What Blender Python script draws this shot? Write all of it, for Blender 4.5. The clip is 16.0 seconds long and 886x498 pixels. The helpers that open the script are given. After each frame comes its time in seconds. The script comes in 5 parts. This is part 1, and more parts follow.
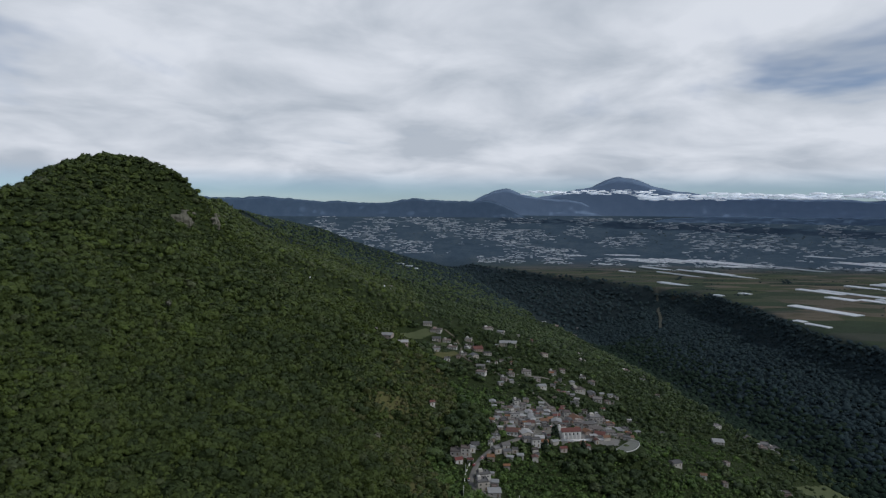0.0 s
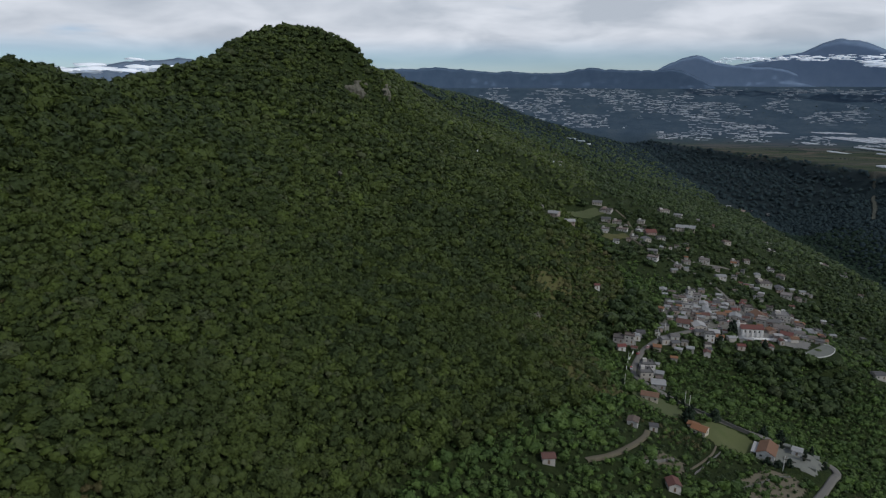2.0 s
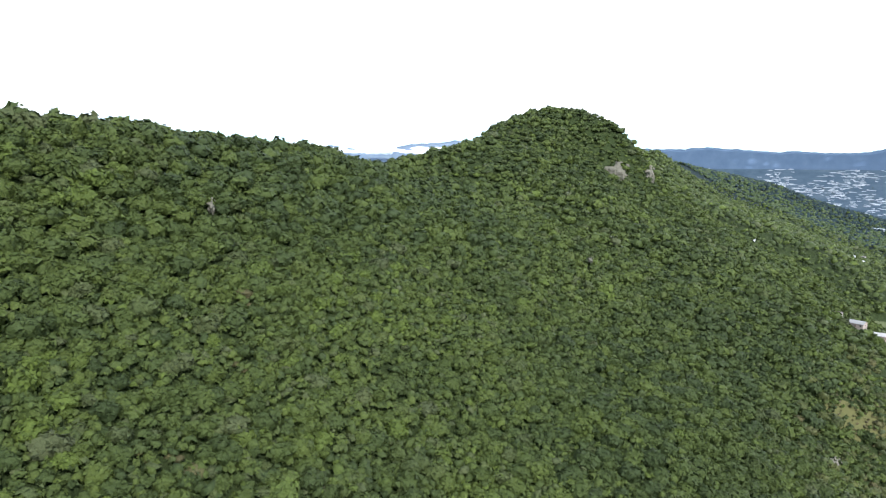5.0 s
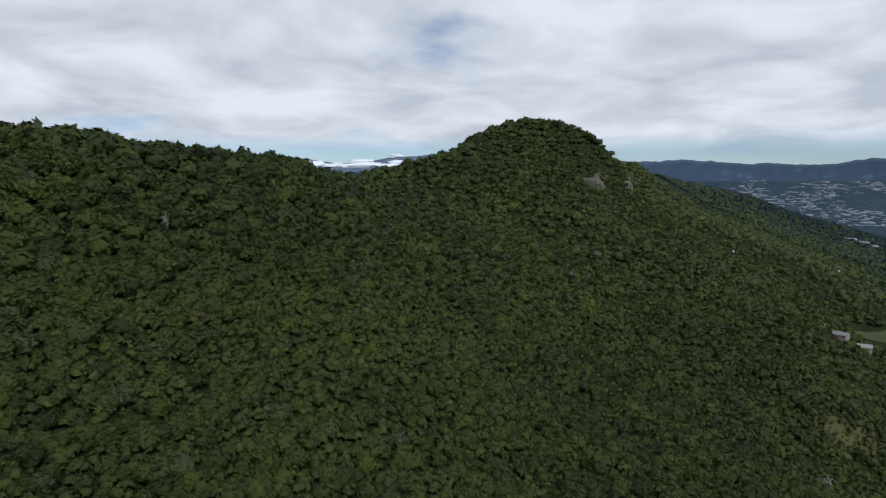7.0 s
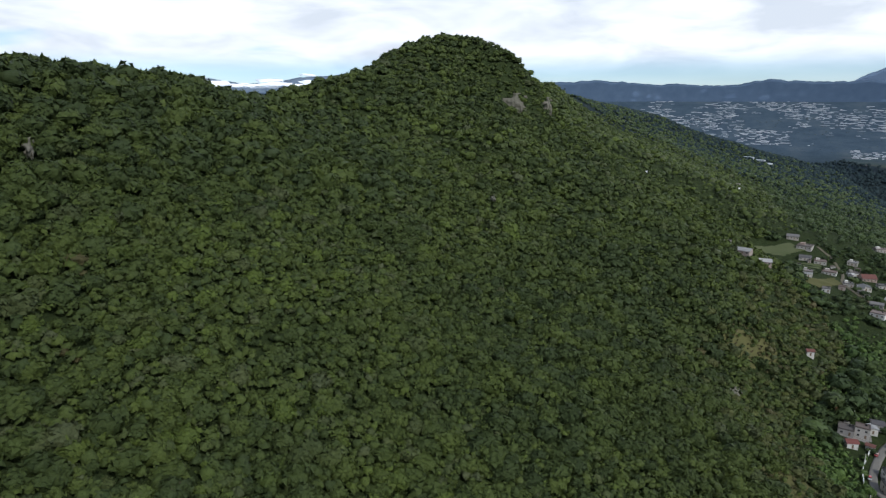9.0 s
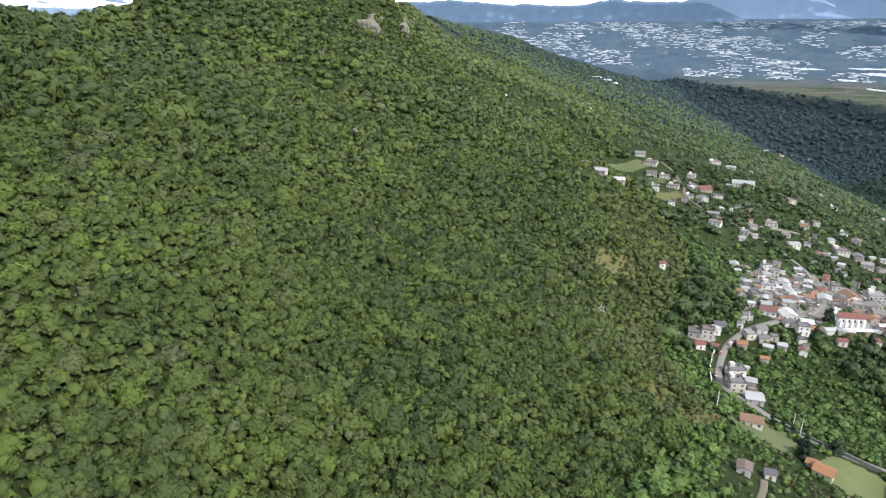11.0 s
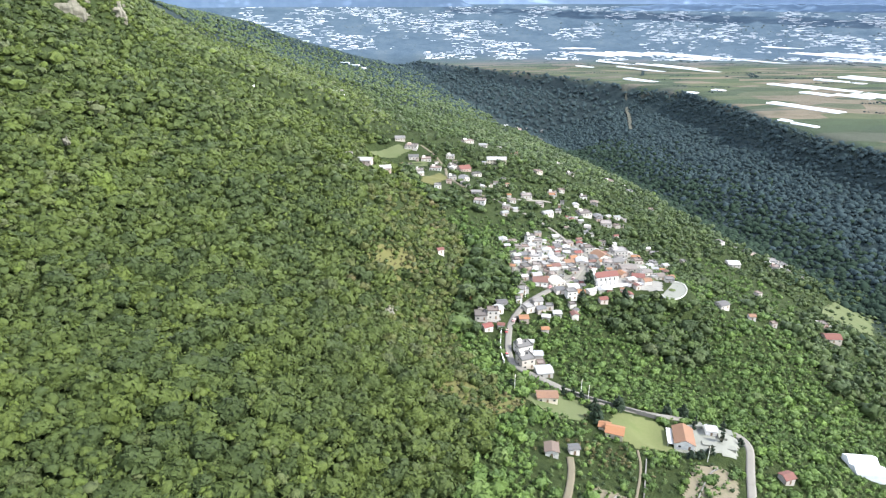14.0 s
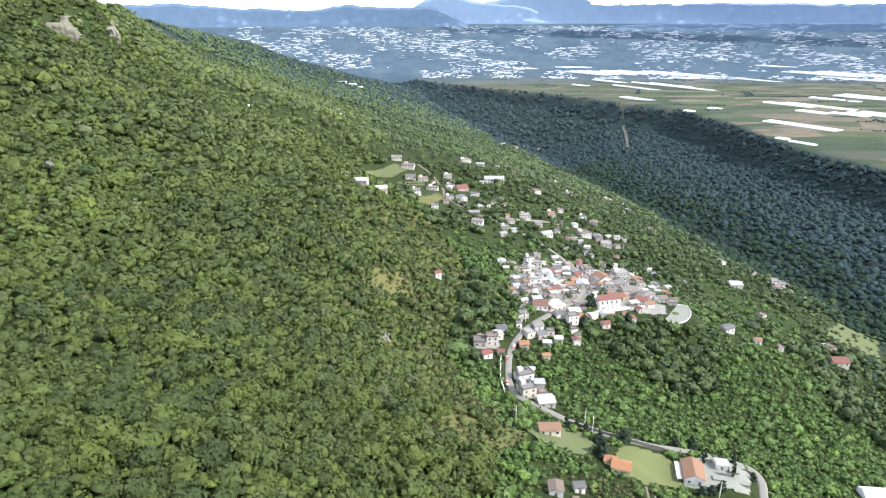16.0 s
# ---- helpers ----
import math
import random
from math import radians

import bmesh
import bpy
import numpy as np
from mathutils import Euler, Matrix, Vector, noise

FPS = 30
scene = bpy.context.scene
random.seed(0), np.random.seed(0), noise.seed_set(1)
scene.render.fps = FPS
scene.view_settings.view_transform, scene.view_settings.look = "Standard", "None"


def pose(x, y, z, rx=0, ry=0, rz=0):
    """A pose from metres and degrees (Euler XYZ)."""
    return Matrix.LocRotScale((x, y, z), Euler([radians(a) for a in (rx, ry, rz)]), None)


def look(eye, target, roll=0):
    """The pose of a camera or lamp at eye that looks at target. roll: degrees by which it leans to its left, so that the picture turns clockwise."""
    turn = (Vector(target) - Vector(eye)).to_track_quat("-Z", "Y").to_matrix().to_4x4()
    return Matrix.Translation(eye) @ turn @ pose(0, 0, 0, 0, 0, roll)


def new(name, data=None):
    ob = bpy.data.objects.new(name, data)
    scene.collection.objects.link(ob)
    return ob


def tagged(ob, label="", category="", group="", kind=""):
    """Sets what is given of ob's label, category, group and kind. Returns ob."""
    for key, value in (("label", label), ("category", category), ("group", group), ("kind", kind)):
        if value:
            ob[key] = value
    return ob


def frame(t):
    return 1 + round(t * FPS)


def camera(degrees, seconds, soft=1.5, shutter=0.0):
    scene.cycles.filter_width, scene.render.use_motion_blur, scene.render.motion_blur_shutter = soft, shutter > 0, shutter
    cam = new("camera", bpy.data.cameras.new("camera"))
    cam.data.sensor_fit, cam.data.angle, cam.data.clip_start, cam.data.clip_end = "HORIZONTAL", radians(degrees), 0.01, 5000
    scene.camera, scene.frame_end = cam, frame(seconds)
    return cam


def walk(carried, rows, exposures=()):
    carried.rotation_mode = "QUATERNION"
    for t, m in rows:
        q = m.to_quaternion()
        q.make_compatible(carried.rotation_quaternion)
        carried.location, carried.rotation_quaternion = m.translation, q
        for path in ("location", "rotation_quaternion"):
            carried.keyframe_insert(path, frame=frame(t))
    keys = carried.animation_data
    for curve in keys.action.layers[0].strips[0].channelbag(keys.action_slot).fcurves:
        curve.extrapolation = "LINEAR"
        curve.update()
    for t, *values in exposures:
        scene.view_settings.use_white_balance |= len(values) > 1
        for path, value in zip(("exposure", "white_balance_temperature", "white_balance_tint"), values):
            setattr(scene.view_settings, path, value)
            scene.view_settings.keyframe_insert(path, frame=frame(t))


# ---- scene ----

# ---- camera ----
cam = camera(71.154, 16.0, soft=1.25)
PATH = [
    (0, (-0.00, 0.00, -0.00), (-0.403, 99.800, -6.316), 0.421),
    (0.5, (-0.44, 6.01, -0.73), (-6.353, 105.631, -7.011), 0.286),
    (1, (-0.61, 11.75, -1.34), (-15.575, 110.431, -7.557), 0.294),
    (1.5, (-0.51, 17.34, -1.72), (-24.493, 114.225, -7.905), 0.197),
    (1.7, (-0.50, 19.40, -1.91), (-25.929, 115.653, -11.323), 0.120),
    (1.8, (-0.49, 20.43, -2.01), (-26.409, 115.821, -17.134), 0.120),
    (1.9, (-0.49, 21.46, -2.10), (-26.679, 115.588, -23.407), 0.120),
    (2, (-0.48, 22.49, -2.20), (-26.782, 115.331, -28.454), 0.074),
    (2.5, (-2.03, 28.35, -1.48), (-29.548, 118.676, -34.429), 0.187),
    (3, (-3.95, 33.98, -1.49), (-36.207, 122.687, -34.521), 0.179),
    (3.5, (-5.92, 39.42, -1.69), (-45.815, 124.960, -34.715), 0.181),
    (4, (-7.88, 44.90, -1.59), (-59.390, 124.223, -34.052), 0.088),
    (4.5, (-10.02, 50.48, -0.91), (-69.212, 125.787, -29.640), 0.167),
    (5, (-12.49, 55.16, -0.88), (-75.130, 131.806, -15.102), 0.159),
    (5.2, (-13.42, 56.91, -1.04), (-76.598, 133.437, -13.367), 0.071),
    (7.3, (-23.43, 73.05, -2.86), (-82.147, 153.015, -15.371), -0.092),
    (7.5, (-24.62, 74.65, -3.00), (-81.903, 155.407, -17.030), -0.101),
    (8, (-27.61, 78.72, -3.33), (-81.612, 161.008, -20.950), -0.180),
    (8.2, (-28.79, 80.34, -3.44), (-81.555, 163.142, -22.424), -0.206),
    (10.3, (-38.57, 96.07, -3.68), (-75.448, 183.429, -35.439), -0.208),
    (10.5, (-39.31, 97.83, -3.63), (-73.543, 185.851, -36.473), -0.264),
    (11, (-41.14, 102.40, -3.54), (-68.389, 191.873, -38.935), -0.289),
    (11.5, (-43.16, 107.33, -3.54), (-63.112, 197.986, -40.724), -0.194),
    (12, (-44.90, 112.40, -3.64), (-57.609, 204.322, -40.906), -0.154),
    (12.5, (-46.01, 117.40, -3.87), (-51.385, 210.016, -41.202), -0.120),
    (13, (-46.98, 122.60, -4.17), (-45.566, 215.337, -41.559), -0.079),
    (13.5, (-47.33, 128.08, -4.59), (-40.805, 220.584, -42.010), -0.044),
    (14, (-47.53, 133.59, -4.95), (-38.761, 225.910, -42.372), -0.021),
    (14.5, (-47.10, 138.37, -5.00), (-38.171, 230.783, -42.161), -0.067),
    (15, (-46.93, 142.01, -5.08), (-37.872, 234.734, -41.415), -0.071),
    (15.5, (-46.79, 144.48, -5.21), (-37.670, 237.483, -40.809), -0.071),
    (16, (-46.45, 145.72, -5.55), (-37.141, 238.998, -40.372), -0.078),
]
EXPOSURES = [(0, -1.77, 5900, 7), (1.9, -1.81, 5900, 7), (2.3, -1.09, 5900, 7), (2.8, -0.16, 5900, 7), (3.5, 0.26, 5900, 7), (4.6, 0.79, 5900, 7), (5, 0.19, 5900, 7), (5.2, -0.33, 5900, 7), (7.3, -1.6, 5900, 7), (8.2, -1.48, 5900, 7), (10.3, -0.08, 5900, 7), (11, 0.33, 6150, 7), (12.5, 0.81, 6150, 7), (14, 1.01, 6150, 7), (16, 0.87, 6150, 7)]
walk(cam, [(t, look(e, g, r)) for t, e, g, r in PATH], EXPOSURES)

# ---- world, sun ----
SUN_ELEV, SUN_AZ = 44.0, 114.0      # degrees; azimuth clockwise from +y
world = bpy.data.worlds.new("sky")
scene.world = world
world.use_nodes = True
wn = world.node_tree
wn.nodes.clear()


def wnode(kind, operation="", **sets):
    n = wn.nodes.new(kind)
    if operation:
        n.operation = operation
    for key, value in sets.items():
        n.inputs[key].default_value = value
    return n


def wlink(a, b):
    wn.links.new(a, b)


w_sky = wn.nodes.new("ShaderNodeTexSky")
w_sky.sky_type, w_sky.sun_disc = "NISHITA", False
w_sky.sun_elevation, w_sky.sun_rotation = radians(SUN_ELEV), radians(SUN_AZ)
w_sky.altitude, w_sky.air_density, w_sky.dust_density = 2000.0, 1.0, 0.4
w_sky.ozone_density = 6.0
w_geo = wn.nodes.new("ShaderNodeTexCoord")
w_sep = wn.nodes.new("ShaderNodeSeparateXYZ")
wlink(w_geo.outputs["Generated"], w_sep.inputs[0])
w_zc = wnode("ShaderNodeMath", operation="MAXIMUM")
wlink(w_sep.outputs[2], w_zc.inputs[0])
w_zc.inputs[1].default_value = 0.0
w_za = wnode("ShaderNodeMath", operation="ADD")
wlink(w_zc.outputs[0], w_za.inputs[0])
w_za.inputs[1].default_value = 0.20
w_dx = wnode("ShaderNodeMath", operation="DIVIDE")
w_dy = wnode("ShaderNodeMath", operation="DIVIDE")
wlink(w_sep.outputs[0], w_dx.inputs[0])
wlink(w_za.outputs[0], w_dx.inputs[1])
wlink(w_sep.outputs[1], w_dy.inputs[0])
wlink(w_za.outputs[0], w_dy.inputs[1])
w_vec = wn.nodes.new("ShaderNodeCombineXYZ")
wlink(w_dx.outputs[0], w_vec.inputs[0])
wlink(w_dy.outputs[0], w_vec.inputs[1])
# cloud cover: a broad noise leaves a few blue gaps, a fine one gives the grey relief
w_big = wnode("ShaderNodeTexNoise", Scale=0.75, Detail=5.0, Roughness=0.52, Distortion=0.4)
w_fine = wnode("ShaderNodeTexNoise", Scale=1.7, Detail=7.0, Roughness=0.52, Distortion=0.35)
wlink(w_vec.outputs[0], w_big.inputs["Vector"])
wlink(w_vec.outputs[0], w_fine.inputs["Vector"])
w_cover = wn.nodes.new("ShaderNodeMapRange")
w_cover.inputs["From Min"].default_value, w_cover.inputs["From Max"].default_value = 0.24, 0.43
w_cover.interpolation_type = "SMOOTHSTEP"
wlink(w_big.outputs["Fac"], w_cover.inputs["Value"])
# thinner cloud low over the horizon
w_low = wn.nodes.new("ShaderNodeMapRange")
w_low.inputs["From Min"].default_value, w_low.inputs["From Max"].default_value = 0.026, 0.066
w_low.inputs["To Min"].default_value, w_low.inputs["To Max"].default_value = 0.14, 1.0
w_low.interpolation_type = "SMOOTHSTEP"
wlink(w_sep.outputs[2], w_low.inputs["Value"])
w_cov = wnode("ShaderNodeMath", operation="MULTIPLY")
wlink(w_cover.outputs[0], w_cov.inputs[0])
wlink(w_low.outputs[0], w_cov.inputs[1])
# the deck breaks up overhead, where the sun comes through
w_high = wn.nodes.new("ShaderNodeMapRange")
w_high.inputs["From Min"].default_value, w_high.inputs["From Max"].default_value = 0.28, 0.62
w_high.inputs["To Min"].default_value, w_high.inputs["To Max"].default_value = 1.0, 0.30
w_high.interpolation_type = "SMOOTHSTEP"
wlink(w_sep.outputs[2], w_high.inputs["Value"])
w_cov2 = wnode("ShaderNodeMath", operation="MULTIPLY")
wlink(w_cov.outputs[0], w_cov2.inputs[0])
wlink(w_high.outputs[0], w_cov2.inputs[1])
w_ramp = wn.nodes.new("ShaderNodeValToRGB")
w_ramp.color_ramp.elements[0].position, w_ramp.color_ramp.elements[0].color = 0.36, (0.655, 0.67, 0.71, 1)
w_ramp.color_ramp.elements[1].position, w_ramp.color_ramp.elements[1].color = 0.62, (1.0, 0.975, 0.99, 1)
wlink(w_fine.outputs["Fac"], w_ramp.inputs["Fac"])
w_blue = wn.nodes.new("ShaderNodeBackground")
w_blue.inputs["Strength"].default_value = 0.22
wlink(w_sky.outputs[0], w_blue.inputs["Color"])
w_cloud = wn.nodes.new("ShaderNodeBackground")
w_cloud.inputs["Strength"].default_value = 2.5
wlink(w_ramp.outputs[0], w_cloud.inputs["Color"])
w_mix = wn.nodes.new("ShaderNodeMixShader")
wlink(w_cov2.outputs[0], w_mix.inputs[0])
wlink(w_blue.outputs[0], w_mix.inputs[1])
wlink(w_cloud.outputs[0], w_mix.inputs[2])
w_out = wn.nodes.new("ShaderNodeOutputWorld")
wlink(w_mix.outputs[0], w_out.inputs["Surface"])

sun_data = bpy.data.lights.new("sun", "SUN")
sun_data.energy, sun_data.angle, sun_data.color = 5.0, radians(0.6), (1.0, 0.93, 0.82)
sun = new("sun", sun_data)
_a, _e = radians(SUN_AZ), radians(SUN_ELEV)
sun_from = Vector((math.sin(_a) * math.cos(_e), math.cos(_a) * math.cos(_e), math.sin(_e)))
sun.matrix_world = look(sun_from * 500, (0, 0, 0))

# ---- materials ----
class Nodes:
    """A small writer of node trees for one material."""

    def __init__(self, name, roughness=0.8, specular=0.3, metallic=0.0):
        self.mat = bpy.data.materials.new(name)
        self.mat.use_nodes = True
        self.t = self.mat.node_tree
        self.bsdf = self.t.nodes["Principled BSDF"]
        self.bsdf.inputs["Roughness"].default_value = roughness
        self.bsdf.inputs["Specular IOR Level"].default_value = specular
        self.bsdf.inputs["Metallic"].default_value = metallic
        self.pos = self.t.nodes.new("ShaderNodeNewGeometry").outputs["Position"]

    def link(self, a, b):
        self.t.links.new(a, b)

    def noise(self, scale, detail=3.0, rough=0.55, vector=None, distortion=0.0):
        n = self.t.nodes.new("ShaderNodeTexNoise")
        n.inputs["Scale"].default_value = scale
        n.inputs["Detail"].default_value = detail
        n.inputs["Roughness"].default_value = rough
        n.inputs["Distortion"].default_value = distortion
        self.link(vector or self.pos, n.inputs["Vector"])
        return n.outputs["Fac"]

    def voronoi(self, scale, vector=None, out="Color"):
        n = self.t.nodes.new("ShaderNodeTexVoronoi")
        n.inputs["Scale"].default_value = scale
        self.link(vector or self.pos, n.inputs["Vector"])
        return n.outputs[out]

    def scaled(self, x, y, z, rz=0.0):
        n = self.t.nodes.new("ShaderNodeMapping")
        n.inputs["Scale"].default_value = (x, y, z)
        n.inputs["Rotation"].default_value = (0, 0, rz)
        self.link(self.pos, n.inputs["Vector"])
        return n.outputs[0]

    def ramp(self, fac, *stops):
        n = self.t.nodes.new("ShaderNodeValToRGB")
        e = n.color_ramp.elements
        while len(e) < len(stops):
            e.new(0.5)
        for k, (p, c) in enumerate(stops):
            e[k].position, e[k].color = p, (*c, 1)
        self.link(fac, n.inputs["Fac"])
        return n.outputs["Color"]

    def span(self, fac, a, b, lo=0.0, hi=1.0):
        n = self.t.nodes.new("ShaderNodeMapRange")
        n.interpolation_type = "SMOOTHSTEP"
        for key, v in (("From Min", a), ("From Max", b), ("To Min", lo), ("To Max", hi)):
            n.inputs[key].default_value = v
        self.link(fac, n.inputs["Value"])
        return n.outputs[0]

    def mix(self, fac, a, b, kind="MIX"):
        n = self.t.nodes.new("ShaderNodeMix")
        n.data_type, n.blend_type = "RGBA", kind
        for sock, v in ((n.inputs[0], fac), (n.inputs[6], a), (n.inputs[7], b)):
            if isinstance(v, (int, float)):
                sock.default_value = v
            elif isinstance(v, tuple):
                sock.default_value = (*v, 1)
            else:
                self.link(v, sock)
        return n.outputs[2]

    def math(self, op, a, b):
        n = self.t.nodes.new("ShaderNodeMath")
        n.operation = op
        for sock, v in ((n.inputs[0], a), (n.inputs[1], b)):
            if isinstance(v, (int, float)):
                sock.default_value = v
            else:
                self.link(v, sock)
        return n.outputs[0]

    def island(self):
        return self.t.nodes.new("ShaderNodeNewGeometry").outputs["Random Per Island"]

    def per_object(self):
        return self.t.nodes.new("ShaderNodeObjectInfo").outputs["Random"]

    def mask(self, name):
        n = self.t.nodes.new("ShaderNodeAttribute")
        n.attribute_name = name
        return n.outputs["Fac"]

    def color(self, c):
        if isinstance(c, tuple):
            self.bsdf.inputs["Base Color"].default_value = (*c, 1)
        else:
            self.link(c, self.bsdf.inputs["Base Color"])
        return self

    def bump(self, height, strength=0.5, distance=0.1):
        n = self.t.nodes.new("ShaderNodeBump")
        n.inputs["Strength"].default_value = strength
        n.inputs["Distance"].default_value = distance
        self.link(height, n.inputs["Height"])
        self.link(n.outputs[0], self.bsdf.inputs["Normal"])
        return self


def foliage(name, dark, mid, light, dry, scale=1.0, objects=False, relief=0.8):
    """Leaves: tone by tree, by stand of trees and by leaf grain."""
    n = Nodes(name, 0.62 if relief > 0.5 else 0.9, 0.22 if relief > 0.5 else 0.05)
    tone = n.per_object() if objects else n.mask("tone")
    lime = tuple(min(k * q, 1.0) for k, q in zip(light, (1.16, 1.2, 1.05)))
    c = n.ramp(tone, (0.0, dark), (0.32, mid), (0.60, light), (0.76, mid), (0.84, dry), (0.90, light), (0.96, lime), (1.0, lime))
    c = n.mix(n.span(n.noise(0.011, 4.0, 0.6), 0.50, 0.68, 0.0, 0.4), c, light)
    c = n.mix(n.span(n.noise(0.017, 4.0, 0.6), 0.50, 0.66, 0.0, 0.45), c, dark)
    c = n.mix(n.span(n.island(), 0.3, 1.0, 0.0, 0.35), c, dark)
    grain = n.noise(2.2 / scale, 4.0, 0.7)
    c = n.mix(n.span(grain, 0.36, 0.62, 0.0, 1.0), n.mix(0.36, c, (0.016, 0.026, 0.010)), c)
    n.color(c)
    n.bump(n.noise(1.9 / scale, 4.0, 0.75), relief, 0.55 * scale)
    return n.mat


LEAF = foliage("leaves", (0.036, 0.053, 0.015), (0.060, 0.083, 0.018), (0.080, 0.106, 0.020), (0.086, 0.098, 0.044))
LEAF_ONE = foliage("leaves_single", (0.042, 0.060, 0.017), (0.062, 0.084, 0.021), (0.082, 0.108, 0.024), (0.088, 0.100, 0.044), 1.0, True)
# distance haze and shade put into the colour: bluer, darker than near leaves
LEAF_HAZED = foliage("leaves_hazed", (0.029, 0.044, 0.052), (0.032, 0.048, 0.056), (0.035, 0.052, 0.060), (0.037, 0.054, 0.061), 1.6, False, 0.25)
LEAF_VALE_HAZED = foliage("leaves_vale_hazed", (0.018, 0.030, 0.023), (0.021, 0.035, 0.026), (0.025, 0.040, 0.029), (0.028, 0.042, 0.032), 1.6, False, 0.25)
LEAF_LUSH = foliage("leaves_lush", (0.052, 0.088, 0.022), (0.076, 0.126, 0.029), (0.105, 0.162, 0.036), (0.112, 0.148, 0.050))
LEAF_GROVE = foliage("leaves_grove", (0.030, 0.048, 0.017), (0.044, 0.068, 0.021), (0.064, 0.092, 0.026), (0.074, 0.090, 0.038))
LEAF_OLIVE = foliage("leaves_olive", (0.050, 0.062, 0.019), (0.078, 0.090, 0.026), (0.104, 0.112, 0.034), (0.122, 0.104, 0.046))
LEAF_DRY = foliage("leaves_dry", (0.075, 0.066, 0.028), (0.110, 0.092, 0.040), (0.125, 0.120, 0.045), (0.150, 0.118, 0.062))
# blue of the plain's haze put into these leaves
LEAF_PLAIN_HAZED = foliage("leaves_plain_hazed", (0.042, 0.064, 0.080), (0.048, 0.072, 0.088), (0.056, 0.082, 0.098), (0.062, 0.088, 0.100), 2.0)

_n = Nodes("bark", 0.9, 0.1)
BARK = _n.color(_n.ramp(_n.noise(3.0), (0.3, (0.07, 0.055, 0.04)), (0.7, (0.20, 0.17, 0.14)))).bump(_n.noise(6.0), 0.6, 0.05).mat


def stained(name, tones, rough=0.85, spec=0.25, grain=2.0, stain=0.25, dirt=(0.2, 0.18, 0.15), bump=0.4, dist=0.03, by_object=True, by_piece=False):
    """A built surface: its tone by object, with stains and fine grain."""
    n = Nodes(name, rough, spec)
    c = n.ramp(n.island() if by_piece else n.per_object(), *[(k / max(len(tones) - 1, 1), t) for k, t in enumerate(tones)]) if by_object and len(tones) > 1 else n.ramp(n.noise(0.3), (0.3, tones[0]), (0.7, tones[-1]))
    c = n.mix(n.span(n.noise(stain, 5.0, 0.65), 0.5, 0.75, 0.0, 0.6), c, dirt)
    c = n.mix(n.span(n.noise(grain, 3.0, 0.6), 0.4, 0.7, 0.0, 0.25), c, dirt)
    n.color(c).bump(n.noise(grain * 3, 4.0, 0.6), bump, dist)
    return n.mat


PLASTER = stained("plaster", [(0.62, 0.61, 0.58), (0.44, 0.39, 0.33), (0.70, 0.69, 0.66), (0.38, 0.28, 0.24), (0.36, 0.35, 0.33), (0.58, 0.54, 0.49), (0.26, 0.25, 0.235)], dirt=(0.28, 0.26, 0.23))
CREAM = stained("cream_plaster", [(0.54, 0.48, 0.38), (0.60, 0.54, 0.45)], dirt=(0.45, 0.38, 0.30))
WHITEWASH = stained("whitewash", [(0.66, 0.65, 0.625), (0.74, 0.73, 0.705)], dirt=(0.5, 0.46, 0.42))
SLAB = stained("roof_slab", [(0.18, 0.172, 0.165), (0.11, 0.106, 0.102), (0.26, 0.25, 0.24), (0.18, 0.135, 0.115), (0.10, 0.096, 0.092)], dirt=(0.09, 0.086, 0.08))
TILE_RED = stained("red_roof_tiles", [(0.15, 0.058, 0.048), (0.125, 0.075, 0.062), (0.17, 0.060, 0.052)], dirt=(0.10, 0.065, 0.05), grain=4.0)
TILE_ORANGE = stained("orange_roof_tiles", [(0.26, 0.125, 0.062), (0.21, 0.112, 0.066), (0.18, 0.11, 0.075)], dirt=(0.13, 0.085, 0.06), grain=4.0)
SHEET = stained("grey_sheet_metal", [(0.14, 0.143, 0.147), (0.085, 0.085, 0.088), (0.18, 0.175, 0.168), (0.13, 0.098, 0.08)], 0.75, 0.2, dirt=(0.11, 0.085, 0.07))
SHEET_WHITE = stained("white_sheet_metal", [(0.32, 0.32, 0.315), (0.22, 0.225, 0.225), (0.40, 0.39, 0.38)], 0.75, 0.2, dirt=(0.28, 0.26, 0.24))
CONCRETE = stained("concrete", [(0.16, 0.154, 0.14), (0.22, 0.21, 0.192)], dirt=(0.10, 0.095, 0.08))
PAVING = stained("pale_paving", [(0.165, 0.17, 0.148), (0.205, 0.205, 0.18)], dirt=(0.10, 0.11, 0.075))
ASPHALT = stained("road_concrete", [(0.175, 0.165, 0.145), (0.225, 0.210, 0.182)], 0.9, 0.2, dirt=(0.12, 0.11, 0.095))
DIRT = stained("dirt_track", [(0.115, 0.098, 0.066), (0.15, 0.128, 0.090)], dirt=(0.08, 0.085, 0.04))
LAWN_MAT = stained("mown_lawn", [(0.098, 0.112, 0.046), (0.128, 0.130, 0.062)], 0.95, 0.1, 0.8, 0.08, (0.07, 0.10, 0.03), 0.6, 0.1)
TAN_MAT = stained("tilled_field", [(0.090, 0.092, 0.034), (0.112, 0.104, 0.042)], 0.95, 0.1, 0.8, 0.12, (0.06, 0.075, 0.028), 0.6, 0.1)
GREEN_MAT = stained("grassy_field", [(0.074, 0.092, 0.040), (0.10, 0.112, 0.055)], 0.95, 0.1, 0.8, 0.08, (0.06, 0.09, 0.03), 0.6, 0.1)
VILLAGE_GROUND = stained("village_ground", [(0.10, 0.094, 0.08), (0.15, 0.142, 0.126)], dirt=(0.08, 0.09, 0.05), stain=0.12)
FILM = stained("greenhouse_film", [(0.62, 0.64, 0.67), (0.72, 0.73, 0.75), (0.50, 0.53, 0.57)], 0.7, 0.15, 0.2, 0.03, (0.36, 0.39, 0.43))
